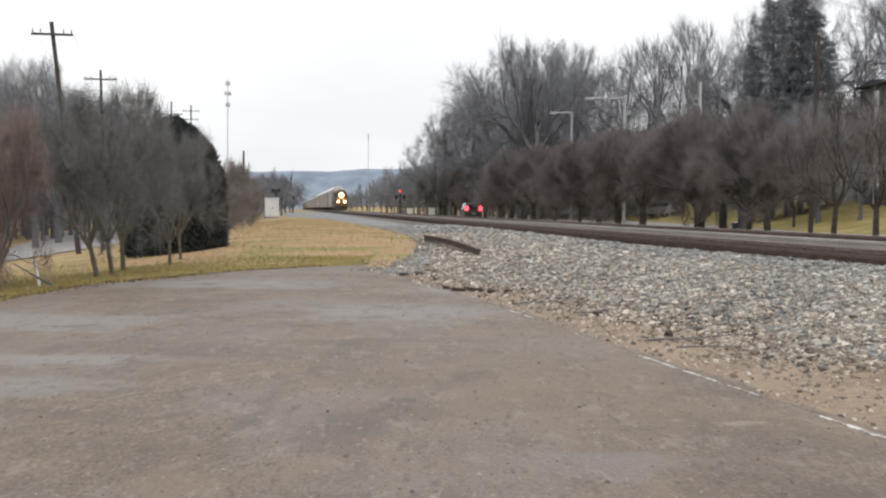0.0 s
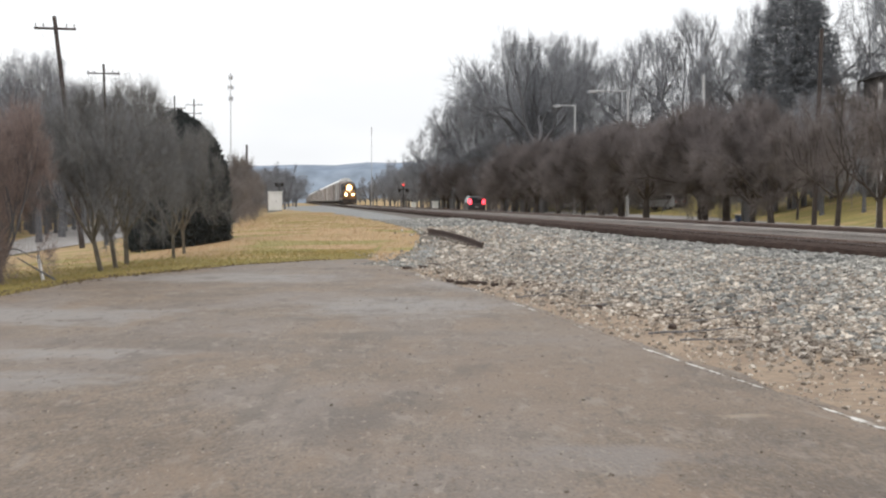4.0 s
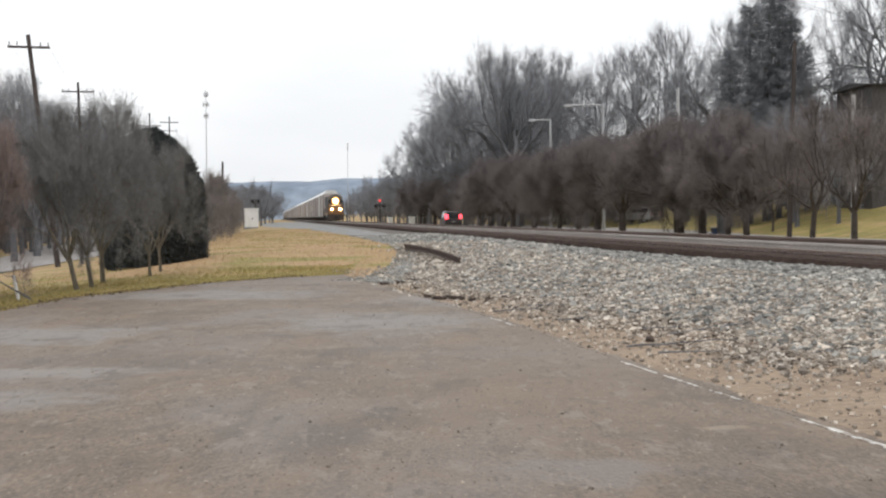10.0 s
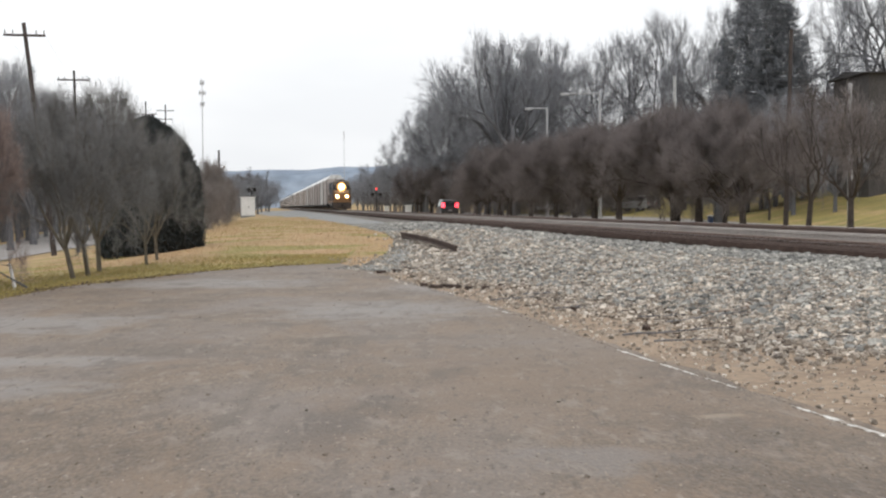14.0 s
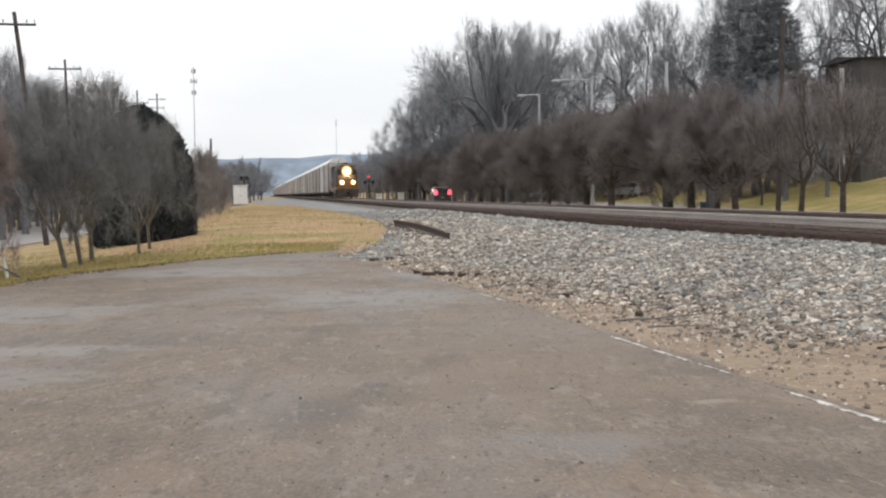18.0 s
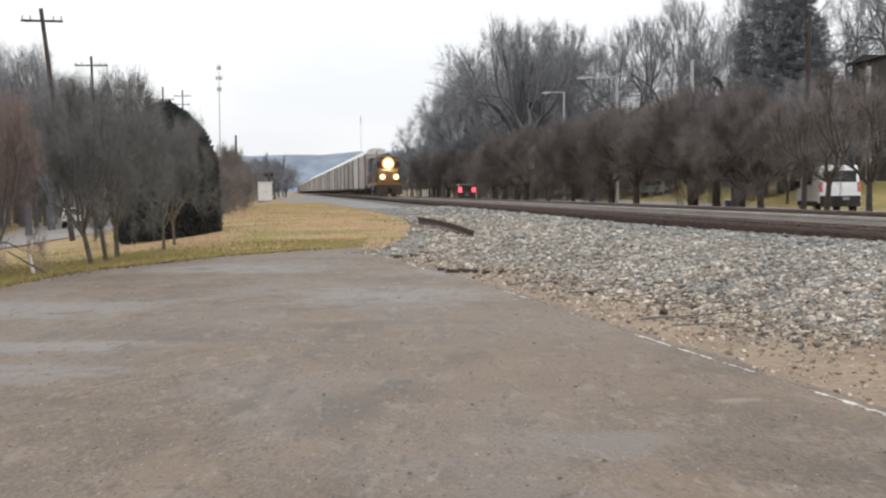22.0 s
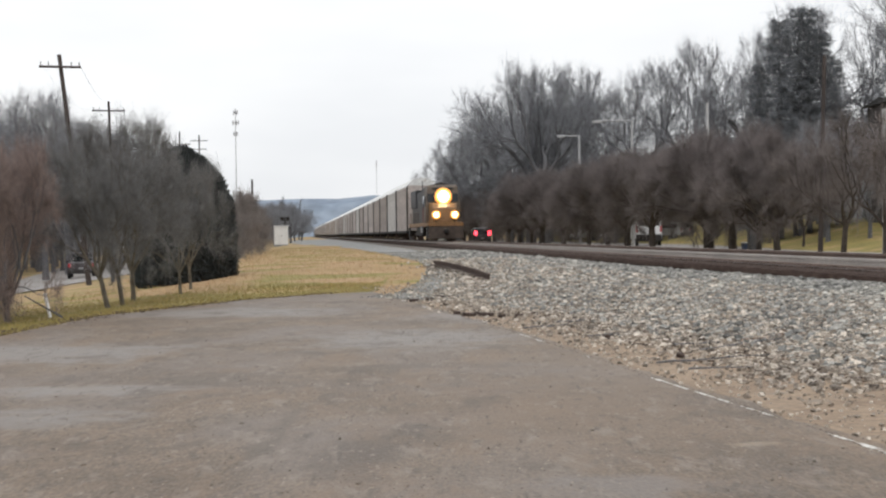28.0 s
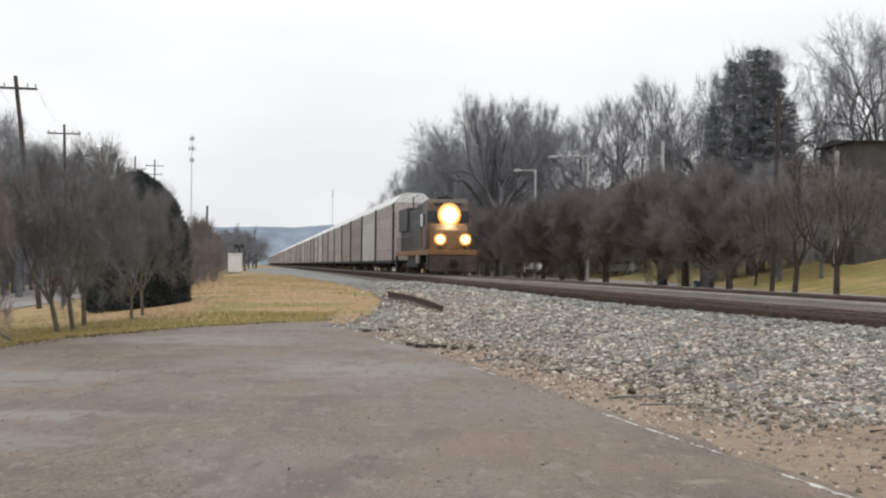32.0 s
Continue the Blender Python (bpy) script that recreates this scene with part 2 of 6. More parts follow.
M_GRASS_GREEN = mat("green winter grass", (0.285, 0.222, 0.07), (0.20, 0.172, 0.05), 2.4, 0.95, 0, 0.4, 7.0, spots=(0.34, 0.24, 0.105), spot_size=2.6, spot_at=0.52)
blotch(M_GRASS_GREEN, (0.16, 0.125, 0.045), 0.8, 0.54, 0.16, 0.6)
# The shade in the gaps between stones is put into the bed's dark colour.
M_BALLAST = mat("ballast bed", (0.095, 0.081, 0.068), (0.165, 0.14, 0.117), 1.1, 0.95, 0, 1.0, 12.0, spots=(0.12, 0.115, 0.11), spot_size=0.16, spot_at=0.55)
M_SAND = mat("sandy gravel", (0.235, 0.17, 0.118), (0.315, 0.235, 0.165), 1.1, 0.95, 0, 0.6, 10.0, spots=(0.2, 0.18, 0.16), spot_size=0.5, spot_at=0.58)
blotch(M_SAND, (0.33, 0.25, 0.175), 0.5, 0.53, 0.12, 0.6)
blotch(M_SAND, (0.15, 0.105, 0.075), 0.7, 0.55, 0.15, 0.6)
M_GRAVEL = mat("blue-grey fine gravel", (0.20, 0.205, 0.205), (0.285, 0.285, 0.275), 0.8, 0.95, 0, 0.8, 9.0, spots=(0.32, 0.25, 0.175), spot_size=1.4, spot_at=0.62)
blotch(M_GRAVEL, (0.12, 0.113, 0.105), 0.3, 0.53, 0.15, 0.6)
M_STONE = mat("ballast stone", (0.64, 0.64, 0.64), (1.06, 1.03, 0.985), 1.3, 0.9, 0, 0.4, 30.0, tones=((0.11, 0.107, 0.1), (0.21, 0.212, 0.205), (0.35, 0.347, 0.33), (0.26, 0.262, 0.252), (0.44, 0.43, 0.40), (0.60, 0.59, 0.555)))
M_STONE_TAN = mat("tan ballast stone", (0.8, 0.78, 0.76), (1.15, 1.1, 1.04), 1.0, 0.9, 0, 0.4, 30.0, spots=(0.6, 0.48, 0.42), spot_size=0.6, tones=((0.10, 0.085, 0.072), (0.36, 0.318, 0.272), (0.24, 0.208, 0.176), (0.52, 0.475, 0.42), (0.66, 0.615, 0.56)))
M_ROAD = mat("road asphalt", (0.255, 0.235, 0.22), (0.31, 0.29, 0.275), 4.0, 0.8, 0, 0.2, 10.0)
M_RAILHEAD = mat("worn rail steel", (0.37, 0.34, 0.315), (0.45, 0.41, 0.38), 2.0, 0.55, 0.1, 0.05, 20.0)
M_SCRAP = mat("old rusty rail steel", (0.05, 0.032, 0.026), (0.08, 0.052, 0.042), 1.0, 0.9, 0.0, 0.2, 25.0)
M_RAIL = mat("rusty rail steel", (0.13, 0.092, 0.076), (0.175, 0.125, 0.104), 1.0, 0.85, 0.1, 0.2, 25.0, spots=(0.15, 0.09, 0.065), spot_size=0.6)
M_TIE = mat("creosoted tie", (0.05, 0.036, 0.03), (0.085, 0.06, 0.05), 0.3, 0.9, 0, 0.5, 30.0, random=0.25)
M_BED = mat("fouled ballast", (0.04, 0.026, 0.021), (0.066, 0.045, 0.037), 0.35, 0.95, 0, 0.8, 20.0)
M_BED.node_tree.nodes["Principled BSDF"].inputs["Specular IOR Level"].default_value = 0.1
M_PAINT = mat("worn line paint", (0.55, 0.53, 0.5), (0.72, 0.70, 0.66), 0.3, 0.8, 0, 0.3, 15.0, spots=(0.25, 0.21, 0.175), spot_size=0.1, spot_at=0.46)
M_BARK = mat("grey bark", (0.11, 0.096, 0.075), (0.165, 0.142, 0.11), 0.3, 0.95, 0, 0.6, 20.0)
# Distance haze is put into this bark tone; near sticks share it.
M_BARK2 = mat("hazy dark bark", (0.105, 0.105, 0.112), (0.155, 0.154, 0.162), 0.3, 0.95, 0, 0.6, 20.0)
M_BARK_PEAR = mat("blackish bark", (0.045, 0.036, 0.032), (0.08, 0.064, 0.056), 0.3, 0.95, 0, 0.6, 20.0)
M_TWIG_RED = mat("reddish twigs", (0.165, 0.142, 0.138), (0.22, 0.191, 0.186), 1.5, 0.95, 0, 0, 8.0, random=0.15)
M_TWIG_SHRUB = mat("russet twigs", (0.25, 0.188, 0.17), (0.32, 0.245, 0.222), 1.2, 0.95, 0, 0, 8.0, random=0.2)
# Grey twigs made paler and bluer, with aerial haze painted into the colour.
M_TWIG_HAZE = mat("grey twigs", (0.24, 0.245, 0.268), (0.325, 0.332, 0.358), 1.5, 0.95, 0, 0, 8.0, random=0.25)
M_TWIG_TAN = mat("grey-brown twigs", (0.17, 0.167, 0.166), (0.225, 0.221, 0.218), 1.5, 0.95, 0, 0, 8.0, random=0.15)
M_TWIG_BRUSH = mat("brownish grey twigs", (0.22, 0.195, 0.187), (0.29, 0.26, 0.25), 1.5, 0.95, 0, 0, 8.0, random=0.2)
M_NEEDLE = mat("dark evergreen needles", (0.026, 0.031, 0.032), (0.045, 0.052, 0.052), 0.6, 0.9, 0, 0, 8.0, random=0.35)
# Needle colour includes the haze of the distance, hence pale and bluish.
M_SPRUCE = mat("hazy spruce needles", (0.15, 0.16, 0.175), (0.21, 0.22, 0.238), 0.8, 0.9, 0, 0, 8.0, random=0.3)
# The blue of the far air is painted into the woods' colour.
M_HILL = mat("haze-blue distant woods", (0.19, 0.235, 0.30), (0.24, 0.285, 0.345), 60.0, 1.0, 0, 0, 0.05)
M_MAST = mat("pale weathered steel", (0.41, 0.41, 0.42), (0.49, 0.49, 0.50), 1.0, 0.6, 0.2, 0.05, 10.0)
M_POLE = mat("weathered pole wood", (0.047, 0.038, 0.036), (0.072, 0.057, 0.053), 0.5, 0.9, 0, 0.4, 12.0)
M_STEEL = mat("galvanised steel", (0.23, 0.23, 0.235), (0.30, 0.30, 0.305), 1.0, 0.5, 0.4, 0.05, 10.0)
M_DARK = mat("dark steel", (0.018, 0.016, 0.015), (0.035, 0.031, 0.028), 0.6, 0.8, 0.0, 0.1, 10.0)
M_RUBBER = mat("tyre rubber", (0.02, 0.02, 0.02), (0.03, 0.03, 0.03), 0.3, 0.9, 0, 0.1, 20.0)
M_WHITE = mat("white paint", (0.74, 0.74, 0.74), (0.8, 0.8, 0.8), 1.0, 0.4, 0, 0.0, 5.0, grain=(0.93, 1.04))
M_CARWHITE = mat("white car paint", (0.82, 0.83, 0.84), (0.87, 0.87, 0.88), 2.0, 0.3, 0, 0, 5.0, coat=0.6, grain=(0.95, 1.02))
M_CARGREY = mat("silver car paint", (0.42, 0.42, 0.43), (0.48, 0.48, 0.49), 2.0, 0.35, 0.3, 0, 5.0, coat=0.6, grain=(0.95, 1.02))
M_CARDARK = mat("dark car paint", (0.035, 0.03, 0.035), (0.05, 0.04, 0.045), 2.0, 0.3, 0.2, 0, 5.0, coat=0.6)
M_GLASS = mat("dark vehicle glass", (0.02, 0.022, 0.025), (0.03, 0.033, 0.036), 2.0, 0.08, 0, 0, 5.0)
M_GLASS.node_tree.nodes["Principled BSDF"].inputs["Specular IOR Level"].default_value = 0.25
M_RED = mat("red lamp glass", (0.5, 0.02, 0.03), (0.55, 0.03, 0.04), 1.0, 0.3, 0, 0, 5.0)
M_BRAKE = lamp_glass("lit brake lamp", (1.0, 0.06, 0.09), 4.0)
M_SIGNAL = lamp_glass("red signal lamp", (1.0, 0.06, 0.05), 1.2)
M_BLUE = mat("dark blue locomotive paint", (0.022, 0.023, 0.027), (0.038, 0.038, 0.042), 1.5, 0.5, 0, 0.05, 8.0, spots=(0.08, 0.065, 0.055), spot_size=0.5)
# Grey paint browned in its colour by the headlights' glow.
M_GREYLOCO = mat("glow-warmed grey paint", (0.085, 0.063, 0.046), (0.125, 0.092, 0.066), 1.2, 0.5, 0, 0.05, 8.0, spots=(0.10, 0.065, 0.05), spot_size=0.5)
# Ochre with the lamps' orange glow on the nose mixed into it.
M_YELLOW = mat("glow-warmed ochre paint", (0.2, 0.1, 0.036), (0.27, 0.14, 0.05), 1.2, 0.45, 0, 0.05, 8.0, spots=(0.22, 0.13, 0.05), spot_size=0.4)
M_RUST = mat("rust red paint", (0.14, 0.06, 0.045), (0.19, 0.08, 0.06), 0.8, 0.7, 0, 0.1, 10.0)
RACK = [
    mat("tan rack panel", (0.38, 0.33, 0.305), (0.48, 0.425, 0.395), 1.6, 0.6, 0.1, 0.1, 6.0, spots=(0.2, 0.15, 0.12), spot_size=0.8, random=0.12),
    mat("pale rack panel", (0.46, 0.44, 0.42), (0.55, 0.53, 0.505), 1.6, 0.6, 0.1, 0.1, 6.0, spots=(0.28, 0.24, 0.2), spot_size=0.8, random=0.10),
    mat("brown rack panel", (0.28, 0.235, 0.212), (0.37, 0.32, 0.29), 1.6, 0.6, 0.1, 0.1, 6.0, spots=(0.15, 0.11, 0.09), spot_size=0.8, random=0.12),
]
M_ROOF = mat("white rack roof", (0.66, 0.66, 0.65), (0.76, 0.76, 0.75), 2.0, 0.5, 0.1, 0.1, 6.0, spots=(0.5, 0.47, 0.44), spot_size=0.7)
M_SIDING = mat("dark house siding", (0.06, 0.054, 0.052), (0.085, 0.078, 0.075), 1.0, 0.9, 0, 0.2, 8.0)
M_SHINGLE = mat("roof shingle", (0.04, 0.038, 0.038), (0.06, 0.057, 0.057), 0.6, 0.9, 0, 0.3, 10.0)
M_BIN = mat("blue plastic", (0.03, 0.06, 0.16), (0.05, 0.09, 0.2), 0.5, 0.5, 0, 0, 8.0)


# ---- mesh tools ----
def link_mesh(name, verts, faces, material, parent=None, label="", smooth_shade=False):
    me = bpy.data.meshes.new(name)
    me.from_pydata([tuple(v) for v in verts], [], [tuple(f) for f in faces])
    me.materials.append(material)
    if smooth_shade:
        me.polygons.foreach_set("use_smooth", [True] * len(me.polygons))
    me.update()
    ob = new(name, me)
    ob.parent = parent
    return tagged(ob, label)


def array_mesh(name, verts, quads, material, parent=None, label="", flat=False):
    """A mesh straight from number arrays (faces of one size), quick for many pieces."""
    me = bpy.data.meshes.new(name)
    n, k = quads.shape
    me.vertices.add(len(verts))
    me.vertices.foreach_set("co", np.asarray(verts, np.float32).ravel())
    me.loops.add(n * k)
    me.loops.foreach_set("vertex_index", quads.astype(np.int32).ravel())
    me.polygons.add(n)
    me.polygons.foreach_set("loop_start", np.arange(0, n * k, k, dtype=np.int32))
    me.update(calc_edges=True)
    if flat:
        me.shade_flat()
    me.materials.append(material)
    ob = new(name, me)
    ob.parent = parent
    return tagged(ob, label)


def part(name, bm, material, parent, label=""):
    me = bpy.data.meshes.new(name)
    bm.to_mesh(me)
    bm.free()
    me.materials.append(material)
    ob = new(name, me)
    ob.parent = parent
    return tagged(ob, label)


def root(name, label, category, group="", kind="", m=None):
    ob = new(name)
    ob.empty_display_size = 0.2
    tagged(ob, label, category, group, kind)
    if m is not None:
        ob.matrix_basis = m
    return ob


def block(bm, x0, x1, y0, y1, z0, z1, bevel=0.0):
    """Adds a box with rounded-off edges."""
    r = bmesh.ops.create_cube(bm, size=1.0, matrix=Matrix.Translation(((x0 + x1) / 2, (y0 + y1) / 2, (z0 + z1) / 2)) @ Matrix.Diagonal((x1 - x0, y1 - y0, z1 - z0, 1)))
    if bevel:
        edges = list({e for v in r["verts"] for e in v.link_edges})
        bmesh.ops.bevel(bm, geom=edges, offset=bevel, segments=2, affect="EDGES", profile=0.5)
    return bm


def box(*a, **k):
    return block(bmesh.new(), *a, **k)


def rod(bm, p, q, r, r2=None, n=8):
    p, q = Vector(p), Vector(q)
    d = q - p
    m = Matrix.Translation((p + q) / 2) @ d.to_track_quat("Z", "Y").to_matrix().to_4x4()
    bmesh.ops.create_cone(bm, cap_ends=True, segments=n, radius1=r, radius2=r if r2 is None else r2, depth=d.length, matrix=m)
    return bm


def prism(profile, x0, x1, bevel=0.0):
    """A (y, z) outline carried across x."""
    bm = bmesh.new()
    a = [bm.verts.new((x0, y, z)) for y, z in profile]
    b = [bm.verts.new((x1, y, z)) for y, z in profile]
    bm.faces.new(a)
    bm.faces.new(b[::-1])
    n = len(a)
    for i in range(n):
        bm.faces.new((a[(i + 1) % n], a[i], b[i], b[(i + 1) % n]))
    bmesh.ops.recalc_face_normals(bm, faces=bm.faces[:])
    if bevel:
        bmesh.ops.bevel(bm, geom=bm.edges[:], offset=bevel, segments=2, affect="EDGES", profile=0.5)
    return bm


def dome(centre, r, squash=0.5):
    """A lamp lens or halo disc that bulges towards -y."""
    bm = bmesh.new()
    bmesh.ops.create_uvsphere(bm, u_segments=14, v_segments=8, radius=r, matrix=Matrix.Translation(centre) @ Matrix.Diagonal((1, squash, 1, 1)))
    return bm


def sheet(name, xs, ys, zfun, material, kind="structure", label="", category="", flat=False):
    """A ground sheet over a grid of places in the plan, xs and ys 2-D."""
    zs = zfun(xs, ys)
    r, c = xs.shape
    v = np.stack([xs, ys, zs], -1).reshape(-1, 3)
    i = np.arange(r * c).reshape(r, c)
    q = np.stack([i[:-1, :-1], i[:-1, 1:], i[1:, 1:], i[1:, :-1]], -1).reshape(-1, 4)
    ob = array_mesh(name, v, q, material, flat=flat)
    return tagged(ob, label, category, "", kind)


def grid_LS(Ls, Ss):
    L, S = np.meshgrid(Ls, Ss)
    return DY * L + DX * S, -DX * L + DY * S


def steps(*runs):
    return np.concatenate([np.arange(a, b, d) for a, b, d in runs])


# ---- ground, car park, roads ----
rng = np.random.default_rng(7)
gx, gy = grid_LS(steps((-900, -100, 100), (-100, -30, 7), (-30, 45, 0.5), (45, 140, 5), (140, 1000, 100)),
                 steps((-60, -10, 5), (-10, 70, 0.8), (70, 320, 4), (320, 700, 30), (700, 4600, 300)))
sheet("ground", gx, gy, lambda x, y: height(x, y) - 0.03 * (np.sin(x * 1.7) * np.sin(y * 0.9) * 0.2 + 1.0), M_GRASS, "structure", "dormant tan and green winter grass over gently sloping ground", "ground")


def lot_left_edge(y):
    return ramp(y, [(-20, -7.4), (23, -7.25), (29, -7.1), (35, -5.25), (38.5, -3.4), (39.6, -2.2)])


ys = steps((-14, 4, 1.0), (4, 39.7, 0.3))
cols = 44
lx = np.zeros((len(ys), cols))
for i, y in enumerate(ys):
    e = float(edge_L(y))
    right = (e - (-DX) * y) / DY
    wob = 0.16 * noise.noise((0, y * 0.8, 3)) + 0.08 * noise.noise((0, y * 2.6, 9))
    wob2 = 0.15 * noise.noise((5, y * 0.7, 1))
    lx[i] = np.linspace(lot_left_edge(y) + wob2, right + wob, cols)
ly = np.repeat(ys[:, None], cols, 1)
far_wob = np.array([0.25 * noise.noise((x * 0.5, 0, 7)) for x in lx[-1]])
ly[-1] += far_wob
sheet("parking_lot", lx, ly, lambda x, y: 0.006 + 0.01 * np.sin(x * 0.9 + 1) * np.sin(y * 0.35), M_ASPHALT, "structure", "worn brownish asphalt car park strewn with grit", "asphalt")

# sandy verge and ballast shoulder up to the line
sv, sk = np.meshgrid(steps((-12, 41, 0.5)), np.linspace(0, 1, 10))
e = edge_L(sv) - 0.4 + 1.6 * smooth(sv, 35, 41)
Lv = e + sk * (shoulder_inner(sv) - e + 0.6)
sheet("verge", (DY * Lv + DX * sv).T, (-DX * Lv + DY * sv).T, lambda x, y: height(x, y) - 0.006, M_SAND, "structure", "sandy tan gravel verge beside the asphalt", "gravel")
PATCH_S = [32.6, 34.5, 36, 38.2, 43, 46, 52, 60, 73, 87, 110, 129, 155, 210, 300, 420]
PATCH_L = [3.9, 2.5, 1.75, 2.7, 3.6, 4.05, 4.7, 4.95, 5.05, 5.05, 4.7, 4.3, 3.4, -0.5, -2.5, -3]
ps, pk = np.meshgrid(steps((32.6, 70, 0.25), (70, 130, 1), (130, 420, 6)), np.linspace(0, 1, 14))
pl = np.interp(ps, PATCH_S, PATCH_L)
pl = pl + (0.16 * np.sin(ps * 2.3) + 0.1 * np.sin(ps * 5.1 + 1)) * np.interp(ps, [50, 120], [1, 3])
Lp = pl + pk * np.maximum(shoulder_inner(ps) + 1.2 - pl, 0.3)
sheet("gravel_patch", (DY * Lp + DX * ps).T, (-DX * Lp + DY * ps).T, lambda x, y: height(x, y) + 0.004 - 0.02 * (pk.T < 0.01), M_GRAVEL, "structure", "blue-grey fine gravel where the asphalt meets the grass", "gravel")
bs, bk = np.meshgrid(steps((-12, 90, 0.5), (90, 420, 5), (420, 1500, 60)), np.linspace(0, 1, 26))
inner = shoulder_inner(bs)
Lb = inner + bk * (10.75 - inner)
sheet("ballast_shoulder", (DY * Lb + DX * bs).T, (-DX * Lb + DY * bs).T, lambda x, y: height(x, y) + 0.012 - 0.05 * (1 - smooth(bk.T, 0, 0.05)), M_BALLAST, "structure", "grey crushed stone ballast shoulder of the railway", "ballast")
tx, ty = grid_LS(np.concatenate([[10.3, 10.34, 10.38, 10.42, 10.6], np.linspace(11, 14, 4), [14.3, 14.6, 15, 15.6]]), steps((-12, 90, 2), (90, 420, 10), (420, 1500, 60)))
sheet("track_bed", tx, ty, lambda x, y: height(x, y) - 0.03 + (RAIL_Z - 0.235 - 0.44) * smooth(DY * x - DX * y, 10.3, 10.42) * (1 - smooth(DY * x - DX * y, 14.0, 14.6)), M_BED, "structure", "rust-stained dark ballast between the ties", "ballast", flat=True)
lip = np.array([(10.6, -0.02), (10.6, 0.06), (10.25, 0.075), (10.22, 0.09), (10.24, 0.16), (10.27, 0.225), (10.7, 0.237)])
kx, ky = grid_LS(lip[:, 0], steps((8, 120, 0.35), (120, 420, 5)))
kn = np.array([[noise.noise((s * 0.9, j * 3.0, 4)) * 0.035 + noise.noise((s * 4.0, j * 3.0, 8)) * 0.02 for j in range(len(lip))] for s in steps((8, 120, 0.35), (120, 420, 5))])
sheet("ballast_lip", kx + kn, ky, lambda x, y: 0.47 - 0.012 + lip[None, :, 1] + kn * 0.6, M_BED, "structure", "rust-brown packed edge of the track bed", "ballast", flat=True)
rx, ry = grid_LS(np.linspace(28.3, 35.2, 5), steps((-40, 260, 4)))
sheet("road_beyond", rx, ry, lambda x, y: height(x, y) + 0.012, M_ROAD, "structure", "light grey asphalt road beyond the railway", "road")
ROAD = [(-40, -6), (-33, 30), (-25, 62), (-24.6, 93), (-28.6, 111), (-32, 128), (-36.5, 150), (-44, 190), (-50, 260)]
ry2 = steps((-6, 260, 3))
rx2 = np.array([ramp(y, [(p[1], p[0]) for p in ROAD]) for y in ry2])
off = np.linspace(-4.2, 4.2, 6)
sheet("road_left", rx2[:, None] + off[None], np.repeat(ry2[:, None], 6, 1), lambda x, y: height(x, y) + 0.02, M_ROAD, "structure", "light grey asphalt road below the lawn", "road")


gx, gy = grid_LS(steps((15.6, 28.2, 0.6)), steps((-20, 260, 3)))
sheet("lawn_beyond_line", gx, gy, lambda x, y: height(x, y) + 0.01, M_GRASS_GREEN, "structure", "greenish winter grass between the railway and the road", "grass")
gx, gy = grid_LS(steps((35.4, 70, 1.2)), steps((-20, 240, 3)))
sheet("grass_bank", gx, gy, lambda x, y: height(x, y) + 0.01, M_GRASS_GREEN, "structure", "yellow-green grass bank rising behind the road", "grass")
ey = steps((10, 47, 0.5))
ex = np.array([float(lot_left_edge(y)) for y in ey])
ek = np.linspace(0, 1, 8)
wid = (1.02 - smooth(ey, 34, 45)) * np.interp(ey, [10, 33, 40, 45], [3.4, 3.6, 2.2, 1.6]) * np.array([3.6 + 1.3 * noise.noise((y * 0.25, 3, 0)) + 0.4 * noise.noise((y * 1.1, 5, 0)) for y in ey])
sheet("green_lawn_edge", ex[:, None] + 0.15 - ek[None] * wid[:, None], np.repeat(ey[:, None], 8, 1) + ek[None] * 0.8, lambda x, y: height(x, y) - 0.012 - 0.03 * (ek[None] > 0.99), M_GRASS_GREEN, "structure", "greener grass along the edge of the asphalt", "grass")

# ---- worn edge line on the asphalt ----
def paint_piece(y0, y1, w, parent):
    n = max(3, int((y1 - y0) / 0.12))
    v, f = [], []
    for i in range(n + 1):
        y = y0 + (y1 - y0) * i / n
        x = (float(edge_L(y)) + DX * y) / DY - 0.14
        a = w * (0.6 + 0.5 * noise.noise((y * 3.1, 2, 0))) * min(1, 0.3 + 3 * min(i, n - i) / n)
        b = w * (0.6 + 0.5 * noise.noise((y * 2.7, 8, 0))) * min(1, 0.3 + 3 * min(i, n - i) / n)
        z = 0.012 + 0.01 * math.sin(x * 0.9 + 1) * math.sin(y * 0.35)
        v += [(x - a, y, z), (x + b, y, z), (x - a, y, z - 0.02), (x + b, y, z - 0.02)]
    for i in range(n):
        k = 4 * i
        f += [(k, k + 1, k + 5, k + 4), (k + 1, k + 3, k + 7, k + 5), (k + 2, k, k + 4, k + 6)]
    return link_mesh("paint_strip", v, f, M_PAINT, parent)


line = root("edge_line", "worn broken white edge line painted on the asphalt", "road marking", kind="structure")
for y0, y1, w in ((8.2, 10.9, 0.046), (11.9, 12.7, 0.022), (12.9, 13.9, 0.026), (14.0, 15.3, 0.034), (17.8, 18.2, 0.02), (20.3, 20.9, 0.035), (21.2, 21.9, 0.05), (30.5, 31.0, 0.05), (33.2, 33.9, 0.05)):
    paint_piece(y0, y1, w, line)


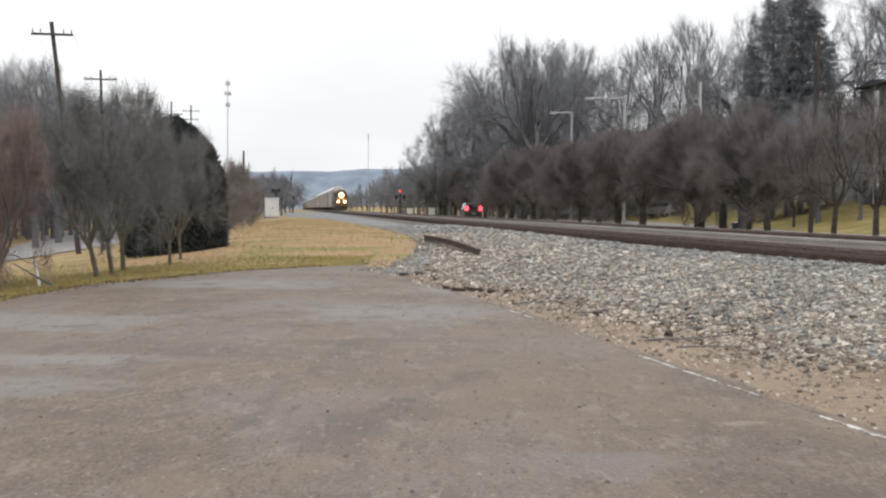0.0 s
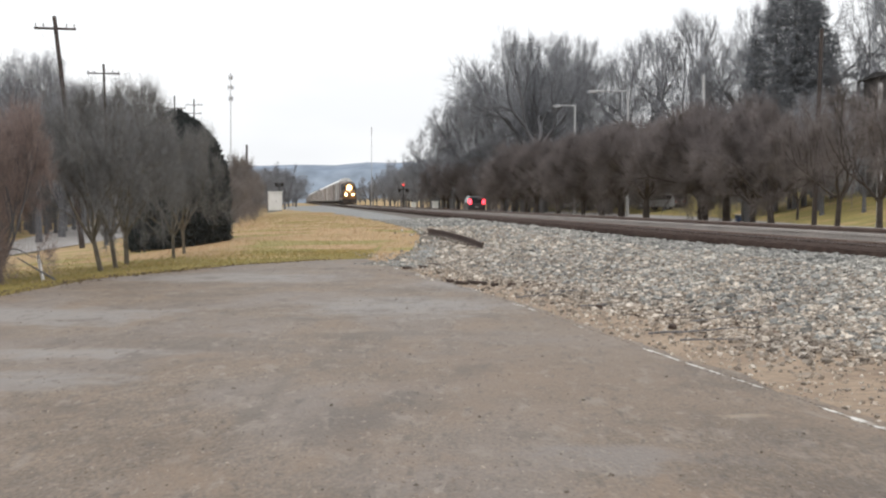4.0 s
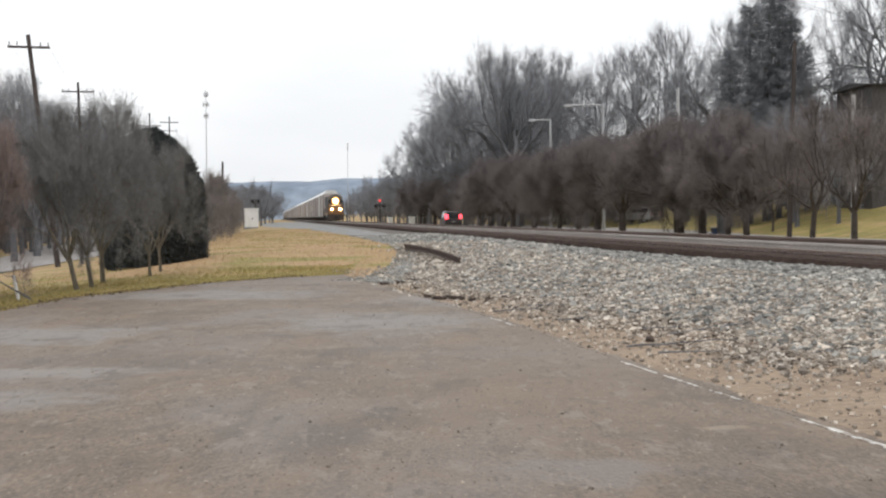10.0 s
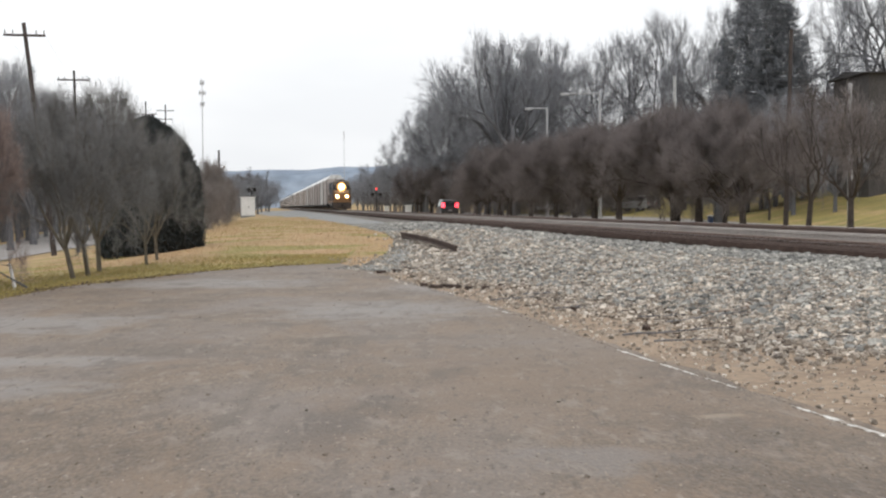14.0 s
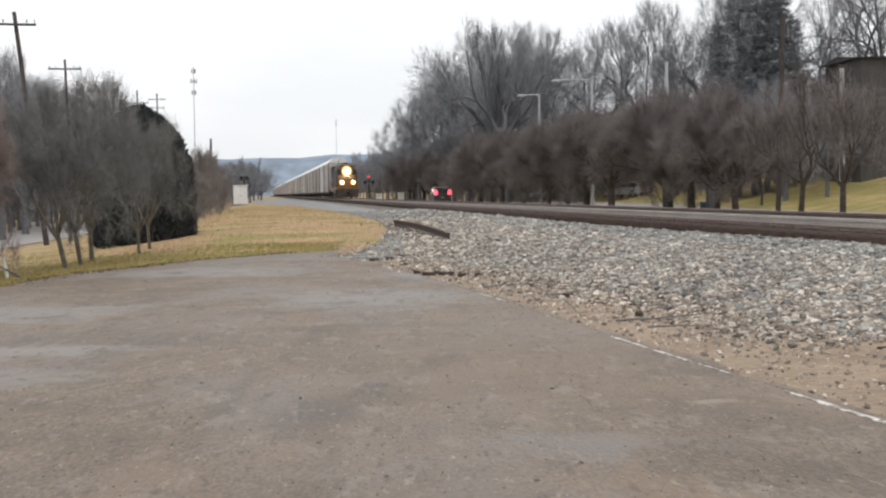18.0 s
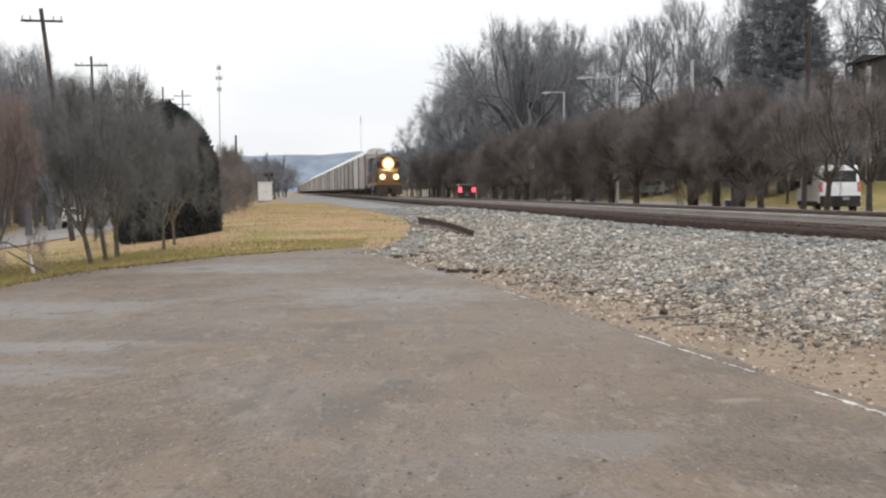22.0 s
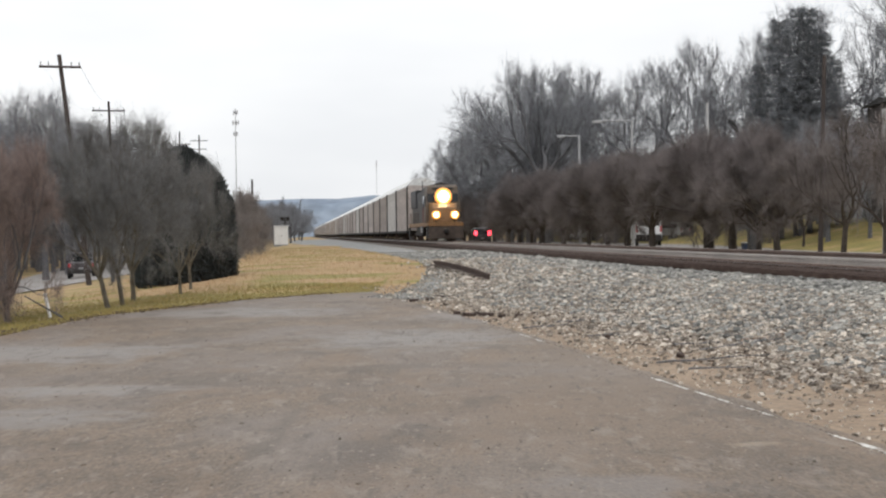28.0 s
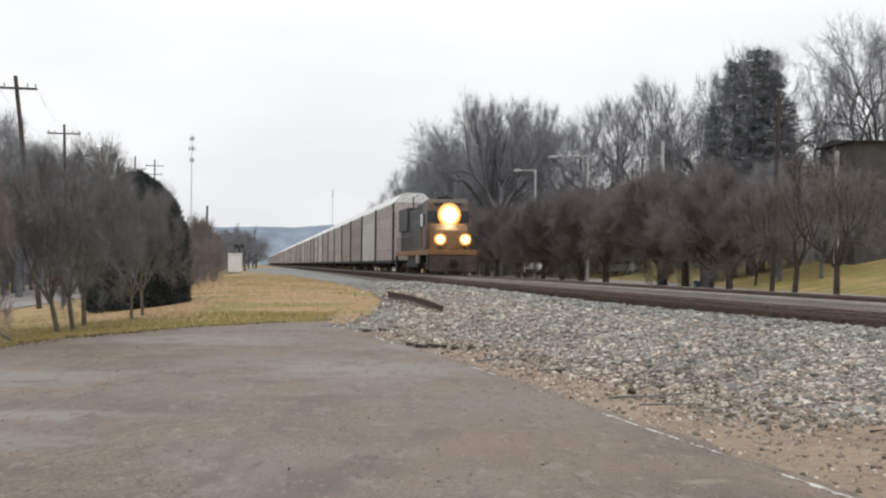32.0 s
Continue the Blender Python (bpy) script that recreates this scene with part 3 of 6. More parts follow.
# ---- the railway ----
def rail_profile():
    h = 0.186
    return [(-0.075, 0), (0.075, 0), (0.075, 0.012), (0.012, 0.03), (0.012, h - 0.072), (0.037, h - 0.062), (0.037, h - 0.006), (0.03, h), (-0.03, h), (-0.037, h - 0.006), (-0.037, h - 0.062), (-0.012, h - 0.072), (-0.012, 0.03), (-0.075, 0.012)]


def rail(name, s0, s1, parent=None, shiny=True):
    prof = rail_profile()
    n = len(prof)
    stations = [s0, s1]
    v = [(x, s, zz) for s in stations for x, zz in prof]
    f = [((i + 1) % n, i, n + i, n + (i + 1) % n) for i in range(n)] + [tuple(range(n)), tuple(range(2 * n - 1, n - 1, -1))]
    head = {4, 5, 6, 7, 8, 9, 10, 11} if shiny else {7}
    ob = link_mesh(name, v, f, M_RAIL, parent)
    ob.data.materials.append(M_RAILHEAD)
    for i in head:
        ob.data.polygons[i].material_index = 1
    return ob


track_root = root("railway_track", "single standard-gauge track with rusty rails on dark wooden ties", "railway track", kind="structure", m=track_pose(0, 0, 0))
for L in (NEAR_RAIL, FAR_RAIL):
    r = rail("rail", -14, 1500, track_root, L == NEAR_RAIL)
    r.matrix_basis = pose(L, 0, RAIL_Z - 0.186 + (0.05 if L == FAR_RAIL else 0.0))
tie_mesh = None
for i in range(290):
    if tie_mesh is None:
        t = part("tie", box(-1.3, 1.3, -0.115, 0.115, -0.18, 0, bevel=0.012), M_TIE, track_root)
        tie_mesh = t.data
    else:
        t = new("tie", tie_mesh)
        t.parent = track_root
    t.matrix_basis = pose(MID + random.uniform(-0.05, 0.05), 10 + i * 0.5, RAIL_Z - 0.196 - random.uniform(0, 0.012), 0, 0, random.uniform(-1, 1))
bm = bmesh.new()
for i in range(290):
    for L in (NEAR_RAIL, FAR_RAIL):
        block(bm, L - 0.17, L + 0.17, 10 + i * 0.5 - 0.09, 10 + i * 0.5 + 0.09, RAIL_Z - 0.2, RAIL_Z - (0.183 if L == NEAR_RAIL else 0.134))
tagged(part("tie_plate", bm, M_RAIL, track_root), kind="stuff")
v, q = [], []
for i in range(400):
    s = 155 + i * 0.5 if i < 200 else 255 + (i - 200) * 1.0
    k = len(v)
    for x in (MID - 1.3, MID + 1.3):
        for y in (s - 0.115, s + 0.115):
            for z in (RAIL_Z - 0.37, RAIL_Z - 0.2):
                v.append((x, y, z))
    q += [(k, k + 1, k + 3, k + 2), (k + 4, k + 6, k + 7, k + 5), (k, k + 4, k + 5, k + 1), (k + 2, k + 3, k + 7, k + 6), (k + 1, k + 5, k + 7, k + 3)]
tagged(link_mesh("far_ties", v, q, M_TIE, track_root), kind="stuff")


# ---- vegetation ----
def tubes(segs, sides):
    """Tapered sticks from rows of p0, p1, r0, r1."""
    segs = np.asarray(segs, float)
    p, q, r0, r1 = segs[:, 0:3], segs[:, 3:6], segs[:, 6], segs[:, 7]
    d = q - p
    d /= np.linalg.norm(d, axis=1, keepdims=True) + 1e-9
    up = np.where(np.abs(d[:, 2:3]) > 0.9, np.array([[1.0, 0, 0]]), np.array([[0, 0, 1.0]]))
    u = np.cross(d, up)
    u /= np.linalg.norm(u, axis=1, keepdims=True)
    w = np.cross(d, u)
    a = np.arange(sides) * 2 * math.pi / sides
    ring = u[:, None] * np.cos(a)[None, :, None] + w[:, None] * np.sin(a)[None, :, None]
    v = np.concatenate([p[:, None] + ring * r0[:, None, None], q[:, None] + ring * r1[:, None, None]], 1).reshape(-1, 3)
    k = (np.arange(len(segs)) * 2 * sides)[:, None]
    i = np.arange(sides)[None]
    j = (i + 1) % sides
    f = np.stack([k + i, k + j, k + sides + j, k + sides + i], -1).reshape(-1, 4)
    return v, f


def unit(v):
    return v / (np.linalg.norm(v) + 1e-9)


def grow(seed, H, trunk, spread, depth, limbs0, twig_count, twig_len, twig_r, upright, r0, droop=0.0, shrink=0.78, lateral=0.5, open_=0.6, crown=2.0):
    """Trunk, forking limbs and twigs of a leafless tree: rows for tubes()."""
    g = np.random.default_rng(seed)
    limbs, ends = [], []

    def branch(p, d, length, r, level):
        n = 3 if level < 3 else 2
        ra = r
        for i in range(n):
            d = unit(d + g.normal(0, 0.13, 3) + np.array([0, 0, upright * 0.10 - droop * 0.1]))
            q = p + d * length / n
            rb = r * (1 - 0.2 * (i + 1) / n)
            limbs.append((*p, *q, ra, rb))
            if level >= depth - 3:
                ends.append((p, q, d))
            if level < depth and i and g.random() < lateral:
                side = unit(np.cross(d, g.normal(0, 1, 3)))
                branch(q, unit(d * 0.6 + side * spread * 1.6), length * g.uniform(0.4, 0.65), rb * 0.45, min(level + 2, depth))
            p, ra = q, rb
        if level < depth:
            for j in range(2 + (g.random() < 0.3)):
                side = unit(np.cross(d, g.normal(0, 1, 3)))
                nd = unit(d + side * spread * g.uniform(0.6, 1.3) * (0.55 if j == 0 else 1.0) + np.array([0, 0, upright * 0.16 - droop]))
                branch(p, nd, length * g.uniform(shrink - 0.1, shrink + 0.1), ra * (0.8 if j == 0 else 0.62), level + 1)

    lean = unit(np.array([g.normal(0, 0.04), g.normal(0, 0.04), 1]))
    limbs.append((*(-lean * 0.3), *(lean * trunk * 0.15), r0 * 1.25, r0))
    limbs.append((*(lean * trunk * 0.15), *(lean * trunk), r0, r0 * 0.85))
    first = (H - trunk) * (1 - shrink) / (1 - shrink ** (depth + 1)) * 1.15
    for k in range(limbs0):
        a = 2 * math.pi * (k + g.uniform(0, 0.6)) / limbs0
        out = open_ * g.uniform(0.35, 1.35)
        branch(lean * trunk * g.uniform(0.8, 1), unit(np.array([math.cos(a) * out, math.sin(a) * out, 0.8])), first * g.uniform(0.85, 1.15), r0 * 0.62, 0)
    pick = g.integers(0, len(ends), twig_count)
    tw = []
    for k in pick:
        p, q, d = ends[k]
        b = p + (q - p) * g.uniform(0, 1)
        nd = unit(d * 0.6 + g.normal(0, 0.5, 3) + np.array([0, 0, 0.3 * upright - droop]))
        tw.append((*b, *(b + nd * twig_len * g.uniform(0.4, 1.3)), twig_r, twig_r * 0.45))
    return np.array(limbs), np.array(tw)


def tree_kind(name, label, bark, twig, group="", **k):
    limbs, tw = grow(**k)
    f = k["H"] / np.percentile(tw[:, 5], 99.9)
    wide = k["crown"] / np.percentile(np.hypot(tw[:, 3], tw[:, 4]), 96)
    for rows in (limbs, tw):
        rows[:, :6] *= np.array([wide, wide, f, wide, wide, f])
    limbs[:, 6:] = np.maximum(limbs[:, 6:], k["twig_r"])
    thick = limbs[:, 6] > 3.5 * k["twig_r"]
    r = root(name, label, "tree", group)
    (va, fa), (vb, fb) = tubes(limbs[thick], 6), tubes(limbs[~thick], 3)
    array_mesh("trunk", np.concatenate([va, vb]), np.concatenate([fa, fb + len(va)]), bark, r)
    array_mesh("crown", *tubes(tw, 3), twig, r)
    return r


def ground_at(x, y):
    return float(height(x, y))


USED = set()


def plant(kind, x, y, size=1.0, turn=None, wide=1.0, label="", lean=0.0):
    turn = random.uniform(0, 360) if turn is None else turn
    m = pose(x, y, ground_at(x, y) - 0.05) @ pose(0, 0, 0, 0, lean, 0) @ pose(0, 0, 0, 0, 0, turn) @ Matrix.Diagonal((size * wide, size * wide, size, 1))
    if kind.name not in USED:
        USED.add(kind.name)
        kind.matrix_basis = m
        ob = kind
    else:
        keep = kind.scale.copy()
        kind.scale = (1, 1, 1)
        ob = copy_thing(kind, m)
        kind.scale = keep
    if label:
        ob["label"] = label
    return ob


PEAR = [tree_kind("ornamental_tree", label, M_BARK_PEAR, M_TWIG_RED, "trees along the road", seed=s, H=6.9, trunk=h, spread=0.5, depth=5, limbs0=b, twig_count=n, twig_len=0.85, twig_r=0.0065,
                  upright=0.12, r0=r, shrink=0.76, open_=o, crown=c)
        for s, h, n, r, o, c, b, label in ((11, 1.75, 14000, 0.15, 1.25, 3.2, 7, "leafless ornamental tree with dense reddish-brown twigs beside the road"), (12, 1.55, 16000, 0.17, 1.4, 3.5, 8, "low-branched leafless ornamental tree with dense reddish-brown twigs beside the road"),
                                           (13, 1.8, 4200, 0.11, 0.9, 2.5, 5, "slim leafless tree with sparse brown twigs beside the road"))]
SMALL = [tree_kind("small_tree", "small leafless tree with fine grey-brown twigs on the lawn", M_BARK, M_TWIG_TAN, "trees on the lawn",
                   seed=s, H=4.4, trunk=1.0, spread=0.45, depth=5, limbs0=5, twig_count=8000, twig_len=0.55, twig_r=0.0032, upright=0.15, r0=0.06, shrink=0.76, open_=0.8, crown=1.8) for s in (21, 22, 23)]
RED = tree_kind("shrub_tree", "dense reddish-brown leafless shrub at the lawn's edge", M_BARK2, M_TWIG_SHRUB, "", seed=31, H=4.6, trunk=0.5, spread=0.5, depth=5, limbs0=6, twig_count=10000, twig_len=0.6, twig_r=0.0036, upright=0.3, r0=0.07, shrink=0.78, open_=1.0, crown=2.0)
BRUSH = tree_kind("low_tree", "low leafless grey-brown tree thicket at the far end of the lawn", M_BARK, M_TWIG_BRUSH, "low trees by the lawn", seed=35, H=5.0, trunk=0.4, spread=0.5, depth=5, limbs0=7, twig_count=9000, twig_len=0.75, twig_r=0.006, upright=0.15, r0=0.09, shrink=0.78, open_=0.9, crown=2.2)
TALL = [tree_kind("tall_tree", "tall leafless hardwood tree with open grey branches", M_BARK2, M_TWIG_HAZE, "woodland trees",
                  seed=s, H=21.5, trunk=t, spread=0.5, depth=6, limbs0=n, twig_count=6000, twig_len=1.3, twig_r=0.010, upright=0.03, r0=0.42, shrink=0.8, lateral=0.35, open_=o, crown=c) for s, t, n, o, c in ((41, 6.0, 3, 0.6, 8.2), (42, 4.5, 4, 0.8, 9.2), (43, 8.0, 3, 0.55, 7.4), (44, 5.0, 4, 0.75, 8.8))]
THICK = [tree_kind("woodland_tree", "leafless woodland tree with thick grey-brown twigs", M_BARK2, M_TWIG_HAZE, "woodland trees",
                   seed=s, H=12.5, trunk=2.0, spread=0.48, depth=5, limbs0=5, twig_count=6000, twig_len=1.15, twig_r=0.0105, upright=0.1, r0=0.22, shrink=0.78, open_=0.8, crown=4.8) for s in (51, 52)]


def conifer(name, label, H, R, seed, needle):
    g = np.random.default_rng(seed)
    r = root(name, label, "tree")
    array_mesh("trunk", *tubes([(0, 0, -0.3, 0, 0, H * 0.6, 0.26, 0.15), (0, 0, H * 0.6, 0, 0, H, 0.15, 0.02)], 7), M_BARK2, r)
    tw, lm = [], []
    z = 2.2
    while z < H - 0.3:
        k = 1 - (z - 2.2) / (H - 2.2)
        for _ in range(7):
            a = g.uniform(0, 6.283)
            ln = R * k ** 0.8 * g.uniform(0.35, 1.1) + 0.35
            d = np.array([math.cos(a), math.sin(a), -0.12 + 0.3 * (1 - k)])
            p = np.array([0, 0, z + g.uniform(-0.2, 0.2)])
            q = p + d * ln
            lm.append((*p, *q, 0.05 * k + 0.015, 0.01))
            for _ in range(int(15 + 23 * k)):
                b = p + (q - p) * g.uniform(0.15, 1)
                n = unit(d * 0.6 + g.normal(0, 0.5, 3) + np.array([0, 0, -0.25]))
                tw.append((*b, *(b + n * g.uniform(0.3, 0.8)), 0.03, 0.008))
        z += 0.42
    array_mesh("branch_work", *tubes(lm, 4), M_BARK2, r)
    array_mesh("needles", *tubes(tw, 3), needle, r)
    return r


SPRUCE = conifer("spruce", "tall dark grey-green spruce paled by painted haze above the bare trees", 20.5, 5.0, 61, M_SPRUCE)


def evergreen_mound(name, label, rx_, ry_, h, seed):
    """A big clipped evergreen: a woody core under a shell of many small sprays."""
    g = np.random.default_rng(seed)
    r = root(name, label, "shrub")
    n = 15000
    a = g.uniform(0, 6.283, n)
    t = g.uniform(0, 1, n) ** 0.8
    prof = np.interp(t, [0, 0.08, 0.4, 0.61, 0.79, 0.92, 1], [0.95, 1.0, 1.0, 0.95, 0.74, 0.42, 0.06])
    lump = 1 + 0.05 * np.sin(a * 5 + 3 * t) + 0.04 * np.sin(a * 11 + 7 * t) + g.normal(0, 0.025, n)
    p = np.stack([np.cos(a) * rx_ * prof * lump, np.sin(a) * ry_ * prof * lump, t * h], 1)
    out = np.stack([np.cos(a), np.sin(a), 0.5 + t], 1) + g.normal(0, 0.5, (n, 3))
    out /= np.linalg.norm(out, axis=1, keepdims=True)
    q = p + out * g.uniform(0.08, 0.22, (n, 1))
    segs = np.concatenate([p - out * 0.12, q, np.full((n, 1), 0.05), np.full((n, 1), 0.012)], 1)
    array_mesh("foliage", *tubes(segs, 3), M_NEEDLE, r)
    bm = bmesh.new()
    bmesh.ops.create_uvsphere(bm, u_segments=28, v_segments=18, radius=1.0)
    for v in bm.verts:
        t = (v.co.z + 1) / 2
        k = float(np.interp(t, [0, 0.08, 0.4, 0.61, 0.79, 0.92, 1], [0.95, 1.0, 1.0, 0.95, 0.74, 0.42, 0.02])) * 0.93
        c = math.hypot(v.co.x, v.co.y) + 1e-6
        v.co = (v.co.x / c * rx_ * k, v.co.y / c * ry_ * k, t * h * 0.96)
    part("inner_wood", bm, M_NEEDLE, r)
    return r


mound = evergreen_mound("evergreen_shrub", "huge dark clipped evergreen shrub on the lawn", 1.72, 2.1, 4.85, 71)
mound.matrix_basis = pose(-9.7, 52, -0.15)

# trees along the road beyond the railway
ROW = (57.0, 62.4, 71.6, 74.7, 78.6, 82.6, 84.7, 97.5, 102.9, 109.3, 112.8, 120.8, 128.9, 140.0, 148.3)
for i, s in enumerate(ROW):
    x, y, _ = track(24 + random.uniform(-0.5, 0.5), s)
    plant(PEAR[2 if s < 66 else 0 if s < 76 else 1], x, y, random.uniform(0.95, 1.1) * (0.88 if s < 66 else 1.0), wide=random.uniform(1.25, 1.5))
for i, s in enumerate((158, 168, 178, 190, 203, 218, 236)):
    x, y, _ = track(23.5 + random.uniform(-1, 1), s)
    plant(PEAR[i % 2], x, y, random.uniform(0.9, 1.15), wide=1.2)
x, y, _ = track(36.5, 102.5)
plant(PEAR[2], x, y, 0.9)

# woodland behind the road: places across and along the line, size
for L, s, k in ((27, 186, 0.96), (29, 172, 1.0), (37, 180, 1.08), (39, 160, 0.97), (41, 150, 1.0), (43, 136, 0.92), (46, 126, 0.95), (47.5, 118, 0.85), (53, 117, 0.92), (40, 119, 0.72), (50, 112, 0.95), (60, 104, 1.0),
                (25, 262, 0.74), (25.5, 225, 0.8), (24, 240, 0.62), (23.5, 214, 0.62), (26, 200, 0.9), (24.5, 192, 0.72), (38, 205, 1.1), (25.5, 207, 0.78), (28, 192, 0.9), (33, 190, 1.0),
                (27.5, 180, 0.98), (27.5, 171, 1.0), (28, 164, 1.0), (38.5, 232, 1.15), (39, 149, 0.93), (39.5, 135, 0.83), (38, 184, 1.0), (38, 172, 0.98)):
    x, y, _ = track(L, s)
    plant(TALL[random.randrange(4)], x, y, k, wide=random.uniform(0.95, 1.2))
for i in range(46):
    s = 95 + i * 6.2 + random.uniform(-2, 2)
    L = random.uniform(38, 46) if s < 190 else random.uniform(22, 30)
    x, y, _ = track(L, s)
    plant(THICK[i % 2], x, y, random.uniform(0.75, 1.05) * 0.76, wide=1.15)
for i in range(24):
    s = 150 + i * 8 + random.uniform(-3, 3)
    x, y, _ = track(random.uniform(24, 35), s)
    plant(THICK[i % 2], x, y, random.uniform(0.72, 0.95), wide=1.15)
for i in range(3):
    x, y, _ = track(random.uniform(50, 60), 72 + i * 6 + random.uniform(-2, 2))
    plant(THICK[i % 2], x, y, random.uniform(0.8, 1.05), wide=1.1)
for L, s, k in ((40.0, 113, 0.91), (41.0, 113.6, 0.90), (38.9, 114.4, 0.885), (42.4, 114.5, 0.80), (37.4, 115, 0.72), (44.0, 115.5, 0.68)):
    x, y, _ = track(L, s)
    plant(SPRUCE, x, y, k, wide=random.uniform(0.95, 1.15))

# brush on the slope behind the road
for i in range(34):
    x, y, _ = track(random.uniform(44, 64), 128 + i * 4.2 + random.uniform(-2, 2))
    plant(THICK[i % 2], x, y, random.uniform(0.45, 0.65), wide=1.5)

for i in range(22):
    x, y, _ = track(random.uniform(36.5, 39), 152 + i * 5 + random.uniform(-2, 2))
    plant(BRUSH, x, y, random.uniform(0.9, 1.3), wide=1.3, label="low leafless thicket at the foot of the wooded slope")

# lawn and woodland left of the railway
for i, (x, y, k, w, a) in enumerate(((-7.97, 33.4, 1.05, 0.95, -12), (-7.9, 34.6, 1.1, 0.95, -6), (-8.3, 37.6, 1.15, 0.95, -3), (-7.65, 40.6, 0.92, 0.85, -4), (-7.95, 43.9, 0.97, 0.85, -3))):
    plant(SMALL[i % 3], x, y, k, wide=w, lean=a)
for x, y, k in ((-9.05, 29.3, 0.84), (-9.9, 31, 0.95), (-9.5, 27.6, 0.8), (-11.6, 34, 1.0), (-10.8, 29.6, 0.85)):
    plant(RED, x, y, k, label="dense reddish-brown leafless shrub at the lawn's edge")
for i in range(16):
    y = 118 + i * 9 + random.uniform(-4, 4)
    x = -31 - i * 0.9 - random.uniform(4, 22)
    plant(TALL[i % 4], x, y, random.uniform(0.72, 0.92), wide=0.95)
for i in range(44):
    y = 140 + (i % 22) * 8 + random.uniform(-3, 3)
    x = y * random.uniform(-0.33, -0.19)
    if abs(x - float(ramp(y, [(p[1], p[0]) for p in ROAD]))) < 7:
        x -= 12
    if i % 4 == 0:
        plant(TALL[i % 4], x, y, random.uniform(0.7, 0.85), wide=1.1)
    else:
        plant(THICK[i % 2], x, y, random.uniform(0.7, 1.0), wide=1.1)
for i in range(12):
    y = 105 + i * 5 + random.uniform(-2, 2)
    plant(TALL[i % 4], y * random.uniform(-0.36, -0.235) - 2, y, random.uniform(0.62, 0.77), wide=0.95)
for i in range(14):
    y = 125 + (i % 7) * 9 + random.uniform(-3, 3)
    plant(TALL[i % 4], y * (-0.268 + 0.0058 * i) - 1, y, random.uniform(0.56, 0.66) * (0.6 + y / 340), wide=0.85)
for i in range(22):
    y = 75 + i * 14 + random.uniform(-4, 4)
    x = -0.128 * y - 3.6 - random.uniform(0, 5)
    plant(THICK[i % 2], x, y, random.uniform(0.36, 0.5) * (0.7 + y / 500), wide=1.3)

for i in range(14):
    y = 250 + i * 14 + random.uniform(-5, 5)
    plant(THICK[i % 2], y * random.uniform(-0.135, -0.108), y, random.uniform(0.6, 0.75) * (0.6 + y / 700), wide=1.3)

for i in range(16):
    s = 300 + i * 34 + random.uniform(-8, 8)
    for L in (random.uniform(-12, 1), random.uniform(21, 30)):
        x, y, _ = track(L, s)
        plant(THICK[i % 2], x, y, random.uniform(0.55, 0.75), wide=1.4)

for a, y, k in ((-0.158, 84, 0.42), (-0.150, 98, 0.44), (-0.146, 112, 0.46), (-0.152, 126, 0.52), (-0.141, 138, 0.48), (-0.139, 160, 0.5)):
    plant(BRUSH, a * y, y, k * 2.2)

for i in range(13):
    y = 74 + i * 5 + random.uniform(-1.5, 1.5)
    plant(BRUSH, float(ramp(y, [(p[1], p[0]) for p in ROAD])) - 6.5 - random.uniform(0, 3), y, random.uniform(0.9, 1.25), wide=1.2, label="low leafless thicket beside the lower road")

# distant hills, their haze held in the material's colour
hx = np.linspace(-1500, 1500, 160)
hv, hf = [], []
for i, x in enumerate(hx):
    top = 46 + x * 0.03 * (x > -300) * (x < 100) + 6 * noise.noise((x * 0.004, 1, 0)) + 4 * noise.noise((x * 0.02, 2, 0)) + 1.2 * noise.noise((x * 0.09, 5, 0))
    hv += [(x, 1440, -4), (x, 1500, top * 0.8), (x, 1580, top), (x, 1900, -4)]
for i in range(len(hx) - 1):
    for k in range(3):
        a = 4 * i + k
        hf.append((a, a + 4, a + 5, a + 1))
tagged(link_mesh("backdrop_hills", hv, hf, M_HILL, smooth_shade=True), "wooded hills in the distance with blue-grey haze in their colour", "hills", "", "structure")

# ---- poles, masts, lamps ----
def utility_pole(base, top, r, arms, wires=(), label="weathered wooden utility pole with a crossarm"):
    """A wooden pole from base to top; arms: (fraction of the height, half width, yaw)."""
    ob = root("utility_pole", label, "utility pole", "utility poles", m=pose(*base))
    t = Vector(top) - Vector(base)
    part("pole", rod(bmesh.new(), (0, 0, -0.5), t, r, r * 0.7, 10), M_POLE, ob)
    for frac, half, yaw in arms:
        c = t * frac
        d = Vector((math.cos(radians(yaw)), math.sin(radians(yaw)), 0))
        bm = bmesh.new()
        block(bm, -half, half, -0.05, 0.05, -0.055, 0.055, 0.01)
        a = part("crossarm", bm, M_POLE, ob)
        a.matrix_basis = Matrix.Translation(c) @ pose(0, -0.15, 0, 0, 0, yaw)
        for k in (-0.92, -0.55, 0.55, 0.92):
            part("insulator", rod(bmesh.new(), (half * k, -0.15, 0.06), (half * k, -0.15, 0.24), 0.04, 0.03, 6), M_STEEL, a)
    return ob


utility_pole((-17.55, 70, ground_at(-17.55, 70)), (-18.97, 70.3, 10.5), 0.14, [(0.945, 0.98, 16)], label="leaning weathered wooden utility pole with one crossarm")
utility_pole((-25.6, 110, ground_at(-25.6, 110)), (-25.97, 110, 11.95), 0.13, [(0.945, 1.2, 14)])
utility_pole((-31.5, 150, ground_at(-31.5, 150)), (-31.51, 150, 13.5), 0.13, [(0.93, 1.6, 8)])
